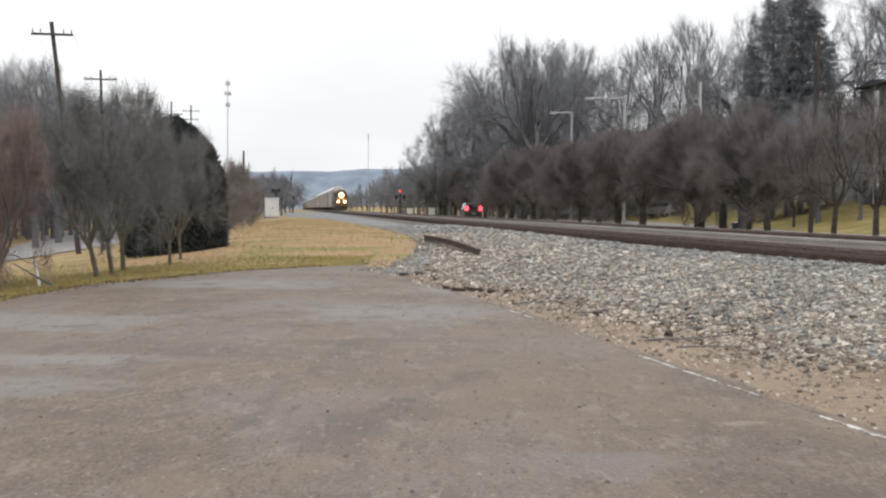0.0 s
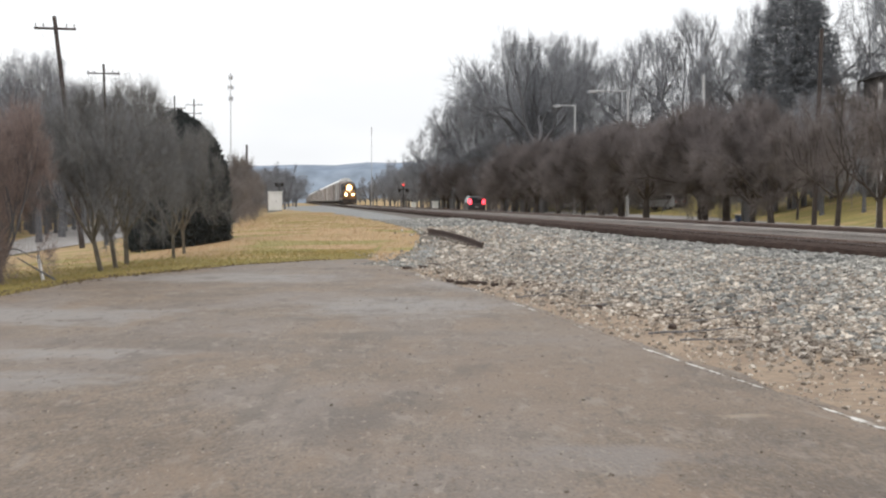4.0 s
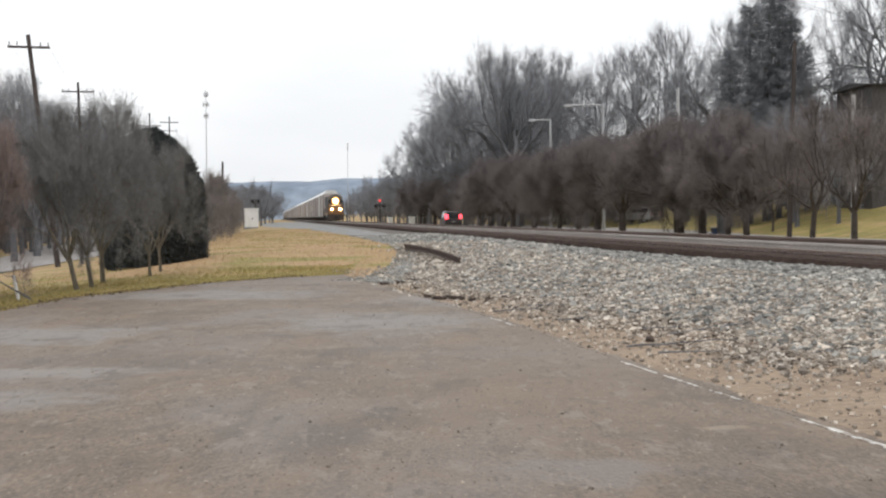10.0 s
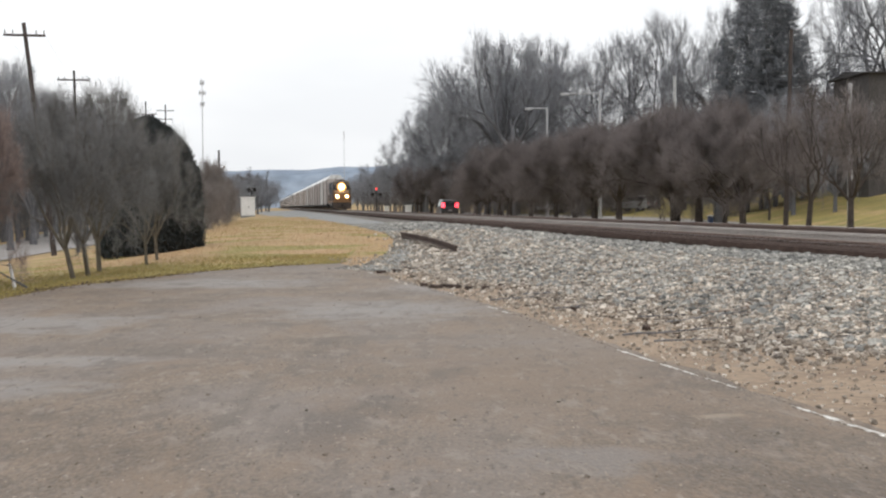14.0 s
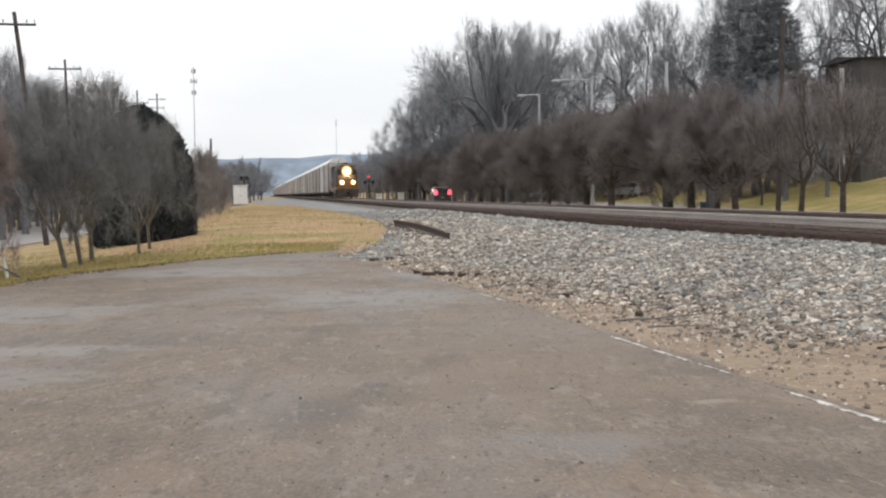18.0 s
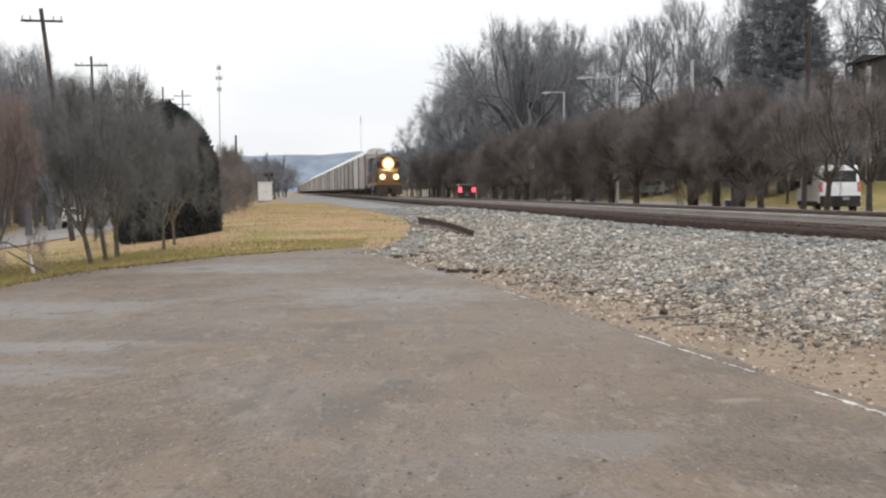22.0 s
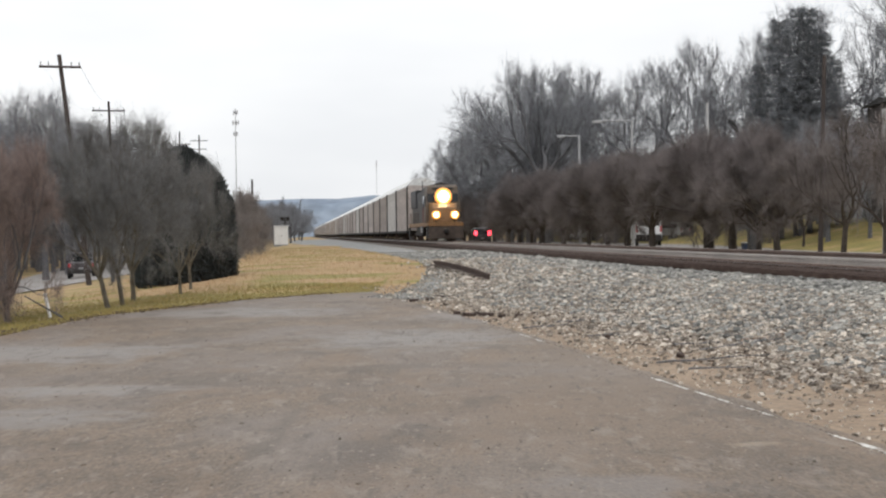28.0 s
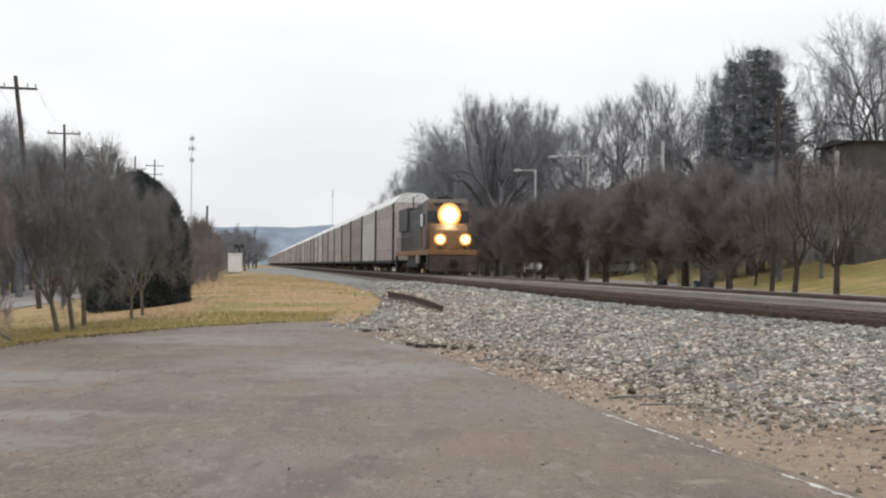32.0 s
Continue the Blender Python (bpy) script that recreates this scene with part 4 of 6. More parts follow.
utility_pole((-35.7, 180, ground_at(-35.7, 180)), (-35.7, 180, 13.6), 0.13, [(0.93, 1.8, 8)])
utility_pole((-33.8, 180.5, ground_at(-33.8, 180.5)), (-33.82, 180.5, 14.75), 0.13, [(0.9, 1.4, 8)])
utility_pole((-38.2, 220, ground_at(-38.2, 220)), (-38.26, 220, 17.1), 0.14, [(0.95, 1.3, 8), (0.88, 1.1, 8)])
utility_pole((-35.8, 260, ground_at(-35.8, 260)), (-35.8, 260, 11.8), 0.25, [], label="plain wooden pole without crossarms")

px_, py_, _ = track(24, 65.2)
utility_pole((px_, py_, ground_at(px_, py_)), (px_ + 0.3, py_, 9.6), 0.13, [], label="plain weathered wooden pole among the roadside trees")

# cables between the crossarms
cable = root("overhead_cables", "thin dark overhead cables strung between the utility poles", "cable", kind="stuff")


def wire(p, q, sag, parent, r=0.006):
    p, q = Vector(p), Vector(q)
    pts = [p.lerp(q, i / 12) - Vector((0, 0, sag * 4 * (i / 12) * (1 - i / 12))) for i in range(13)]
    v, f = tubes([(*a, *b, r, r) for a, b in zip(pts, pts[1:])], 4)
    return array_mesh("cable", v, f, M_DARK, parent)


for k in (-0.9, 0.9):
    wire((-18.9 + k, 70.3, 10.05), (-25.9 + k * 1.1, 110, 11.5), 0.9, cable)
    wire((-25.9 + k * 1.1, 110, 11.5), (-31.5 + k * 1.5, 150, 12.8), 0.9, cable)
    wire((-31.5 + k * 1.5, 150, 12.8), (-35.7 + k * 1.7, 180, 12.9), 0.7, cable)
wire((-18.5, 70.1, 5.3), (-24.5, 58, 5.0), 0.3, cable, 0.03)

# radio mast
mast = root("radio_mast", "tall slender grey radio mast with antennas near its top", "mast", m=pose(-38.64, 260, ground_at(-38.6, 260)))
part("pole", rod(bmesh.new(), (0, 0, -0.5), (0, 0, 25.4), 0.11, 0.06, 8), M_MAST, mast)
for z, w in ((24.6, 0.35), (22.8, 0.55), (20.8, 0.35)):
    bm = bmesh.new()
    rod(bm, (0, 0, z - 0.08), (0, 0, z + 0.08), w * 0.8, n=10)
    part("platform", bm, M_MAST, mast)
    for k in range(5):
        a = k * 1.2566
        part("antenna", box(math.cos(a) * w - 0.06, math.cos(a) * w + 0.06, math.sin(a) * w - 0.08, math.sin(a) * w + 0.08, z - 0.4, z + 0.4, bevel=0.02), M_MAST, mast)

# slim line-side radio mast and signal by the crossing
x, y, _ = track(16.0, 301)
slim = root("antenna_mast", "thin grey steel antenna mast beside the railway", "mast", m=pose(x, y, ground_at(x, y)))
part("pole", rod(bmesh.new(), (0, 0, -0.4), (0, 0, 15.6), 0.06, 0.04, 8), M_MAST, slim)
part("antenna", rod(bmesh.new(), (0, 0, 15.0), (0, 0, 16.6), 0.09, 0.09, 8), M_MAST, slim)


def street_lamp(L, s, h, arm, label, z_arm=0.0):
    x, y, _ = track(L, s)
    g = ground_at(x, y)
    ob = root("street_lamp", label, "street lamp", "street lamps", m=pose(x, y, g, 0, 0, YAW))
    part("base", rod(bmesh.new(), (0, 0, -0.2), (0, 0, 0.5), 0.2, 0.16, 10), M_MAST, ob)
    part("pole", rod(bmesh.new(), (0, 0, 0.4), (0, 0, h), 0.14, 0.1, 10), M_MAST, ob)
    if arm:
        part("arm", rod(bmesh.new(), (0, 0, h - 0.08), (-arm, 0, h - 0.08 + z_arm), 0.07, 0.06, 8), M_MAST, ob)
        part("lamp_head", box(-arm - 0.65, -arm + 0.1, -0.16, 0.16, h - 0.24 + z_arm, h - 0.02 + z_arm, bevel=0.04), M_MAST, ob)
    return ob


street_lamp(27.9, 119.8, 10.65, 2.7, "pale grey steel street lamp with a long side arm")
street_lamp(27.9, 142.9, 10.95, 1.55, "pale grey steel street lamp with a side arm")
street_lamp(27.9, 97.2, 10.25, 0, "pale grey steel pole without an arm")

street_lamp(27.9, 67.0, 7.2, 0, "pale grey steel pole without an arm near the house")

# crossing signal, cabinets
x, y, _ = track(16.6, 221)
sig = root("crossing_signal", "grey crossing signal mast with a lit red lamp", "railway signal", m=pose(x, y, ground_at(x, y), 0, 0, YAW))
part("mast", rod(bmesh.new(), (0, 0, -0.3), (0, 0, 4.6), 0.1, 0.08, 8), M_DARK, sig)
part("crossarm", box(-0.75, 0.75, -0.06, 0.06, 3.0, 3.15, bevel=0.02), M_DARK, sig)
for k, on in ((-0.6, False), (0.6, False)):
    part("lamp_hood", rod(bmesh.new(), (k, -0.05, 2.9), (k, -0.16, 2.9), 0.28, 0.28, 12), M_DARK, sig)
part("signal_lamp", dome((0, -0.12, 3.75), 0.17), M_SIGNAL, sig, "lit red signal lamp")
part("sign_blade", box(-0.6, 0.6, -0.05, -0.02, 4.1, 4.3, bevel=0.01), M_STEEL, sig, "grey crossed sign blade")
b2 = part("sign_blade", box(-0.6, 0.6, -0.05, -0.02, -0.1, 0.1, bevel=0.01), M_STEEL, sig, "grey crossed sign blade")
b2.matrix_basis = pose(0, -0.03, 4.2, 0, 60, 0)


def cabinet(L, s, w, d, h, label, vent=True):
    x, y, _ = track(L, s)
    ob = root("signal_cabinet", label, "cabinet", "railway cabinets", m=pose(x, y, ground_at(x, y), 0, 0, YAW))
    part("plinth", box(-w / 2 - 0.05, w / 2 + 0.05, -d / 2 - 0.05, d / 2 + 0.05, -0.3, 0.15, bevel=0.02), M_STEEL, ob)
    part("body", box(-w / 2, w / 2, -d / 2, d / 2, 0.15, h - 0.12, bevel=0.03), M_WHITE, ob)
    part("roof", box(-w / 2 - 0.12, w / 2 + 0.12, -d / 2 - 0.12, d / 2 + 0.12, h - 0.12, h, bevel=0.04), M_WHITE, ob)
    door = part("door", box(-w * 0.3, w * 0.15, -d / 2 - 0.03, -d / 2 + 0.01, 0.3, h - 0.35, bevel=0.01), M_WHITE, ob)
    part("door_handle", box(w * 0.05, w * 0.1, -d / 2 - 0.07, -d / 2 - 0.03, h * 0.45, h * 0.52, bevel=0.01), M_DARK, door)
    if vent:
        part("vent", box(w * 0.22, w * 0.42, -d / 2 - 0.03, -d / 2 + 0.01, h - 0.8, h - 0.4, bevel=0.01), M_DARK, ob)
    return ob


cabinet(-2.6, 201, 1.9, 2.2, 2.75, "white metal signal cabinet beside the railway", False)
cabinet(17.6, 214, 0.7, 0.6, 1.2, "small white metal cabinet beside the crossing signal", False)
cabinet(21.0, 216, 0.9, 0.7, 1.3, "small white metal cabinet behind the crossing signal", False)
x, y, _ = track(-1.9, 207)
dark_sig = root("dwarf_signal", "dark signal head on a post behind the cabinet", "railway signal", m=pose(x - 0.2, y, ground_at(x, y), 0, 0, YAW))
part("post", rod(bmesh.new(), (0, 0, -0.3), (0, 0, 4.0), 0.08, 0.08, 8), M_DARK, dark_sig)
for k in (-0.4, 0.4):
    part("signal_head", rod(bmesh.new(), (k, -0.1, 3.75), (k, 0.15, 3.75), 0.24, 0.24, 12), M_DARK, dark_sig)
part("crossarm", box(-0.6, 0.6, -0.05, 0.05, 3.4, 3.5, bevel=0.01), M_DARK, dark_sig)

# ---- buildings and objects beyond the road ----
def house(name, label, x, y, turn, w, d, wall_h, roof_h, wall_m, roof_m, windows=3):
    ob = root(name, label, "house", m=pose(x, y, ground_at(x, y) - 0.2, 0, 0, turn))
    part("wall", box(-w / 2, w / 2, -d / 2, d / 2, -1.6, wall_h, bevel=0.02), wall_m, ob)
    bm = bmesh.new()
    o = 0.4
    v = [bm.verts.new(c) for c in ((-w / 2 - o, -d / 2 - o, wall_h - 0.1), (w / 2 + o, -d / 2 - o, wall_h - 0.1), (w / 2 + o, d / 2 + o, wall_h - 0.1), (-w / 2 - o, d / 2 + o, wall_h - 0.1), (-w / 2 - o, 0, wall_h + roof_h), (w / 2 + o, 0, wall_h + roof_h))]
    for f in ((0, 1, 5, 4), (2, 3, 4, 5), (0, 4, 3), (1, 2, 5), (3, 2, 1, 0)):
        bm.faces.new([v[i] for i in f])
    part("roof", bm, roof_m, ob)
    for i in range(windows):
        cx = -w / 2 + w * (i + 0.5) / windows
        fr = part("window", box(cx - 0.55, cx + 0.55, -d / 2 - 0.04, -d / 2 + 0.03, 1.0, 2.3, bevel=0.01), M_WHITE, ob)
        part("pane", box(cx - 0.45, cx + 0.45, -d / 2 - 0.06, -d / 2 - 0.03, 1.1, 2.2), M_GLASS, fr)
    return ob


house("house", "tall dark brown house with a dark shingle roof behind the trees", *track(49.0, 106)[:2], YAW - 4, 9.4, 8, 8.6, 0.35, M_SIDING, M_SHINGLE, 0)
house("shed", "low pale grey shed among the trees", *track(50, 199)[:2], YAW, 5.5, 4, 1.7, 0.8, M_STEEL, M_SHINGLE, 2)

bx, by, _ = track(27.2, 86.3)
bin_ = root("trash_bin", "blue wheeled plastic bin beside the road", "bin", m=pose(bx, by, ground_at(bx, by), 0, 0, YAW))
part("body", prism([(-0.3, 0), (0.3, 0), (0.36, 0.55), (-0.36, 0.55)], -0.28, 0.28, 0.03), M_BIN, bin_)
part("lid", box(-0.31, 0.31, -0.4, 0.4, 0.55, 0.61, bevel=0.03), M_WHITE, bin_)
for k in (-0.3, 0.3):
    part("wheel", rod(bmesh.new(), (k - 0.03, 0.36, 0.1), (k + 0.03, 0.36, 0.1), 0.1, n=12), M_RUBBER, bin_)
px_, py_, _ = track(26.6, 83.2)
post = root("roadside_box", "grey metal roadside box with a small white sign", "utility box", m=pose(px_, py_, ground_at(px_, py_), 0, 0, YAW))
part("body", box(-0.32, 0.32, -0.25, 0.25, -0.1, 1.3, bevel=0.04), mat("blue-grey metal", (0.10, 0.115, 0.135), (0.14, 0.155, 0.175), 0.5, 0.6, 0.2, 0.05, 8.0), post)
part("sign", box(-0.22, 0.12, -0.34, -0.31, 1.55, 2.05, bevel=0.01), M_WHITE, post)
part("sign_post", rod(bmesh.new(), (-0.05, -0.25, 1.4), (-0.05, -0.25, 2.0), 0.04, n=8), M_STEEL, post)

# a fallen white pipe and stake at the lawn's edge
gp = root("white_stake", "short white plastic stake leaning at the lawn's edge", "stake", m=pose(-8.3, 29.8, ground_at(-8.3, 29.8)))
part("pipe", rod(bmesh.new(), (0, 0, -0.05), (-0.14, 0.1, 0.5), 0.035, n=8), M_WHITE, gp)
gs = root("dead_branch", "dark dead branch lying against the shrub", "branch", m=pose(-8.0, 29.2, ground_at(-8.0, 29.2)))
part("stick", rod(bmesh.new(), (0.1, 0, 0.02), (-0.75, 0.3, 0.45), 0.022, 0.012, 6), M_BARK2, gs)

# ---- clutter on the ballast ----
scrap = root("scrap_rail", "rusty length of old rail lying on the stones", "rail", m=pose(0.2, 41, 0.30))
prof = rail_profile()
bar_v, bar_f, n = [], [], len(rail_profile())
for i in range(13):
    k = i / 6 - 1
    bar_v += [(x + 0.06 * (1 - k * k), 5.5 * k, zz + 0.05 * (1 - k * k)) for x, zz in prof]
    if i:
        bar_f += [((j + 1) % n + (i - 1) * n, j + (i - 1) * n, j + i * n, (j + 1) % n + i * n) for j in range(n)]
bar_f += [tuple(range(n)), tuple(range(13 * n - 1, 12 * n - 1, -1))]
link_mesh("bar", bar_v, bar_f, M_SCRAP, scrap)
za, zb = ground_at(1.06, 42.2) + 0.02, ground_at(-0.68, 53.1) + 0.04
scrap.matrix_basis = pose(0.19, 47.65, (za + zb) / 2, math.degrees(math.atan2(zb - za, 11.0)), 0, 9.1)
for x, y, a, ln in ((0.07, 27.9, 80, 0.13), (0.3, 27.25, 96, 0.24), (0.48, 27.5, 75, 0.14), (0.62, 27.2, 84, 0.26), (-0.9, 33.4, 110, 0.2), (0.89, 26.6, 85, 0.12), (1.2, 26.55, 100, 0.15), (-0.55, 33.9, 80, 0.16), (-0.3, 35.1, 95, 0.14), (1.5, 26.9, 70, 0.1), (2.2, 20.9, 88, 0.09), (2.75, 17.6, 95, 0.08)):
    d = root("wood_fragment", "dark broken piece of tie wood on the gravel", "wood fragment", "wood fragments", m=pose(x, y, ground_at(x, y) + 0.03, 4, 3, a - 90))
    bm = box(-ln / 2, ln / 2, -0.04, 0.04, -0.03, 0.03, bevel=0.01)
    for v in bm.verts:
        v.co += Vector((random.uniform(-0.02, 0.02), random.uniform(-0.012, 0.012), random.uniform(-0.008, 0.012)))
    part("piece", bm, M_TIE, d)


# ---- vehicles (front towards +y) ----
def wheel(parent, x, y, r, w=0.24):
    tyre_bm = bmesh.new()
    rod(tyre_bm, (x - w / 2, y, r), (x + w / 2, y, r), r, n=20)
    wob = part("wheel", tyre_bm, M_RUBBER, parent)
    s = 1 if x > 0 else -1
    part("rim", rod(bmesh.new(), (x + s * (w / 2 - 0.01), y, r), (x + s * (w / 2 + 0.015), y, r), r * 0.62, n=16), M_STEEL, wob)
    return wob


def shell(profile, half, top_half, z_belt, z_top):
    """A vehicle body: side outline, narrowing above the belt line."""
    bm = prism(profile, -half, half)
    for v in bm.verts:
        if v.co.z > z_belt:
            k = (v.co.z - z_belt) / (z_top - z_belt)
            v.co.x *= 1 + (top_half / half - 1) * k
    bmesh.ops.bevel(bm, geom=bm.edges[:], offset=0.06, segments=2, affect="EDGES", profile=0.5)
    return bm


def suv(name, label, category, paint, L=4.7, W=1.9, H=1.78, lamps=M_RED, pickup=False, lamp=0.09, lamp_z=0.0):
    ob = root(name, label, category)
    h = W / 2
    if pickup:
        prof = [(-L / 2, 0.42), (L / 2, 0.38), (L / 2, 0.85), (L / 2 - 1.1, 1.05), (0.75, 1.12), (0.2, H), (-0.9, H), (-1.0, 1.15), (-L / 2, 1.12)]
    else:
        prof = [(-L / 2, 0.4), (L / 2, 0.36), (L / 2, 0.8), (L / 2 - 0.9, 1.0), (0.95, 1.08), (0.35, H - 0.06), (-0.6, H), (-L / 2 + 0.35, H - 0.06), (-L / 2 + 0.02, 1.05)]
    part("body", shell(prof, h, h * 0.8, 1.05, H), paint, ob)
    zb = 1.12 if not pickup else 1.2
    back = -L / 2 + 0.06 if not pickup else -0.98
    w = h * 0.74
    bm = bmesh.new()
    v = [bm.verts.new(c) for c in ((-w, back + 0.02, zb), (w, back + 0.02, zb), (w * 0.92, back + 0.28 if not pickup else back + 0.05, H - 0.14), (-w * 0.92, back + 0.28 if not pickup else back + 0.05, H - 0.14))]
    f = bm.faces.new(v)
    bmesh.ops.solidify(bm, geom=[f], thickness=-0.05)
    for q in bm.verts:
        q.co.y -= 0.05
    part("rear_window", bm, M_GLASS, ob)
    for s in (-1, 1):
        for y0, y1 in ((-L / 2 + 0.5, -0.7), (-0.62, 0.25)) if not pickup else ((-0.8, 0.1),):
            bm = bmesh.new()
            block(bm, s * h * 0.9 - 0.02, s * h * 0.9 + 0.02, y0, y1, 1.14, H - 0.2)
            for q in bm.verts:
                q.co.x += -s * (q.co.z - 1.14) * 0.22 + s * 0.085
            part("side_window", bm, M_GLASS, ob)
        part("tail_lamp", box(s * (h - 0.2) - lamp, s * (h - 0.2) + lamp, -L / 2 - 0.035, -L / 2 + 0.1 + lamp_z * 0.1, 0.82 + lamp_z, 0.82 + lamp_z + lamp * 2.9, bevel=0.02), lamps, ob, "red tail lamp")
        part("mirror", box(s * (h + 0.12) - 0.1, s * (h + 0.12) + 0.1, 0.55, 0.68, 1.05, 1.22, bevel=0.03), M_DARK, ob)
        for y in (-L / 2 + 0.85, L / 2 - 0.9):
            wheel(ob, s * (h - 0.13), y, 0.36)
    part("bumper", box(-h + 0.08, h - 0.08, -L / 2 - 0.09, -L / 2 + 0.08, 0.36, 0.62, bevel=0.04), M_DARK, ob)
    part("number_plate", box(-0.16, 0.16, -L / 2 - 0.045, -L / 2 + 0.02, 0.66, 0.8, bevel=0.005), M_STEEL, ob)
    return ob


M_VAN = mat("white van enamel", (0.84, 0.845, 0.86), (0.88, 0.885, 0.9), 2.0, 0.55, 0, 0, 5.0, grain=(0.96, 1.02))
M_VANLAMP = mat("pink-red lamp glass", (0.62, 0.16, 0.17), (0.66, 0.2, 0.2), 1.0, 0.25, 0, 0, 5.0)


def passenger_van():
    ob = root("passenger_van", "white high passenger van with dark rear windows driving along the road", "van")
    L, h, H = 5.6, 1.0, 2.35
    prof = [(-L / 2, 0.5), (L / 2, 0.42), (L / 2, 0.95), (L / 2 - 0.55, 1.2), (L / 2 - 1.45, H - 0.12), (L / 2 - 2.0, H), (-L / 2 + 0.15, H - 0.04), (-L / 2, 1.3)]
    part("body", shell(prof, h, h * 0.86, 1.2, H), M_VAN, ob)
    for s in (-1, 1):
        for y0, y1 in ((-0.95, 0.1), (0.2, 1.15)):
            bm = bmesh.new()
            block(bm, s * 0.97 - 0.02, s * 0.97 + 0.02, y0, y1, 1.4, 2.02)
            for q in bm.verts:
                q.co.x += -s * (q.co.z - 1.2) * 0.12 + s * 0.045
            part("side_window", bm, M_GLASS, ob)
        part("tail_lamp", box(s * 0.9 - 0.08, s * 0.9 + 0.08, -L / 2 - 0.035, -L / 2 + 0.1, 1.05, 1.52, bevel=0.02), M_VANLAMP, ob, "pinkish red tail lamp")
        part("mirror", box(s * 1.2 - 0.13, s * 1.2 + 0.13, 1.25, 1.4, 1.25, 1.6, bevel=0.04), M_DARK, ob)
        part("sill", box(s * 0.97 - 0.05, s * 0.97 + 0.05, -L / 2 + 0.3, L / 2 - 0.5, 0.36, 0.6, bevel=0.02), M_DARK, ob)
        for y in (-L / 2 + 1.15, L / 2 - 0.95):
            wheel(ob, s * 0.86, y, 0.36)
    bm = bmesh.new()
    block(bm, -0.78, 0.78, -L / 2 - 0.02, -L / 2 + 0.05, 1.52, 2.06, 0.01)
    for q in bm.verts:
        q.co.y += (q.co.z - 1.3) * 0.13
    part("rear_window", bm, M_GLASS, ob, "wide dark rear window")
    part("door_seam", box(-0.012, 0.012, -L / 2 - 0.012, -L / 2 + 0.05, 0.65, 1.32), M_DARK, ob)
    part("bumper", box(-0.95, 0.95, -L / 2 - 0.12, -L / 2 + 0.1, 0.34, 0.86, bevel=0.04), M_DARK, ob)
    part("number_plate", box(0.1, 0.42, -L / 2 - 0.14, -L / 2 + 0.02, 0.66, 0.8, bevel=0.005), M_STEEL, ob)
    return ob


VAN = passenger_van()
for piece in VAN.children_recursive:
    piece.data.transform(Matrix.Scale(1.13, 4))
SUV = suv("suv", "white sport utility car driving away on the lower road", "car", M_CARWHITE)
PICKUP = suv("pickup_truck", "dark maroon pickup truck driving on the lower road", "car", M_CARDARK, 5.2, 1.95, 1.85, pickup=True)
x, y, _ = track(17.9, 144)
waiting = suv("waiting_car", "dark car standing with bright red brake lamps lit", "car", M_CARDARK, W=1.75, H=1.8, lamps=M_BRAKE, lamp=0.15, lamp_z=0.2)
waiting.matrix_basis = pose(x, y, ground_at(x, y), 0, 0, YAW)
for L, s, turn, paint, what in ((37.6, 187, 70, M_CARWHITE, "white car parked behind the roadside trees"), (38.6, 150, 40, M_CARGREY, "silver car parked on the grass behind the trees")):
    x, y, _ = track(L, s)
    parked = suv("parked_car", what, "car", paint)
    parked.matrix_basis = pose(x, y, ground_at(x, y), 0, 0, YAW + turn)


# ---- the train (front towards -y, z = 0 at the rail top) ----
# Dark running gear, with the lamps' warm light put into its brown.
M_WARMSTEEL = mat("glow-browned dark steel", (0.035, 0.024, 0.018), (0.06, 0.042, 0.032), 0.5, 0.85, 0, 0.1, 10.0)


def bogie(parent, yc, axles, half_len):
    bm = bmesh.new()
    for s in (-1, 1):
        block(bm, s * 1.02 - 0.09, s * 1.02 + 0.09, yc - half_len, yc + half_len, 0.42, 0.78, 0.03)
        for a in axles:
            block(bm, s * 1.1 - 0.1, s * 1.1 + 0.1, yc + a - 0.2, yc + a + 0.2, 0.36, 0.66, 0.03)
    block(bm, -0.95, 0.95, yc - 0.25, yc + 0.25, 0.5, 0.9, 0.03)
    tr = part("bogie", bm, M_WARMSTEEL, parent)
    for a in axles:
        w = bmesh.new()
        for s in (-1, 1):
            rod(w, (s * 0.72 - 0.07, yc + a, 0.5), (s * 0.72 + 0.07, yc + a, 0.5), 0.5, n=20)
        rod(w, (-0.7, yc + a, 0.5), (0.7, yc + a, 0.5), 0.09, n=8)
        part("wheelset", w, M_RAIL, tr)
    return tr


# Lamps are drawn oversized, with glowing discs behind them, to stand for glare.
HOT, RIM = (1.0, 0.80, 0.45), (1.0, 0.36, 0.07)


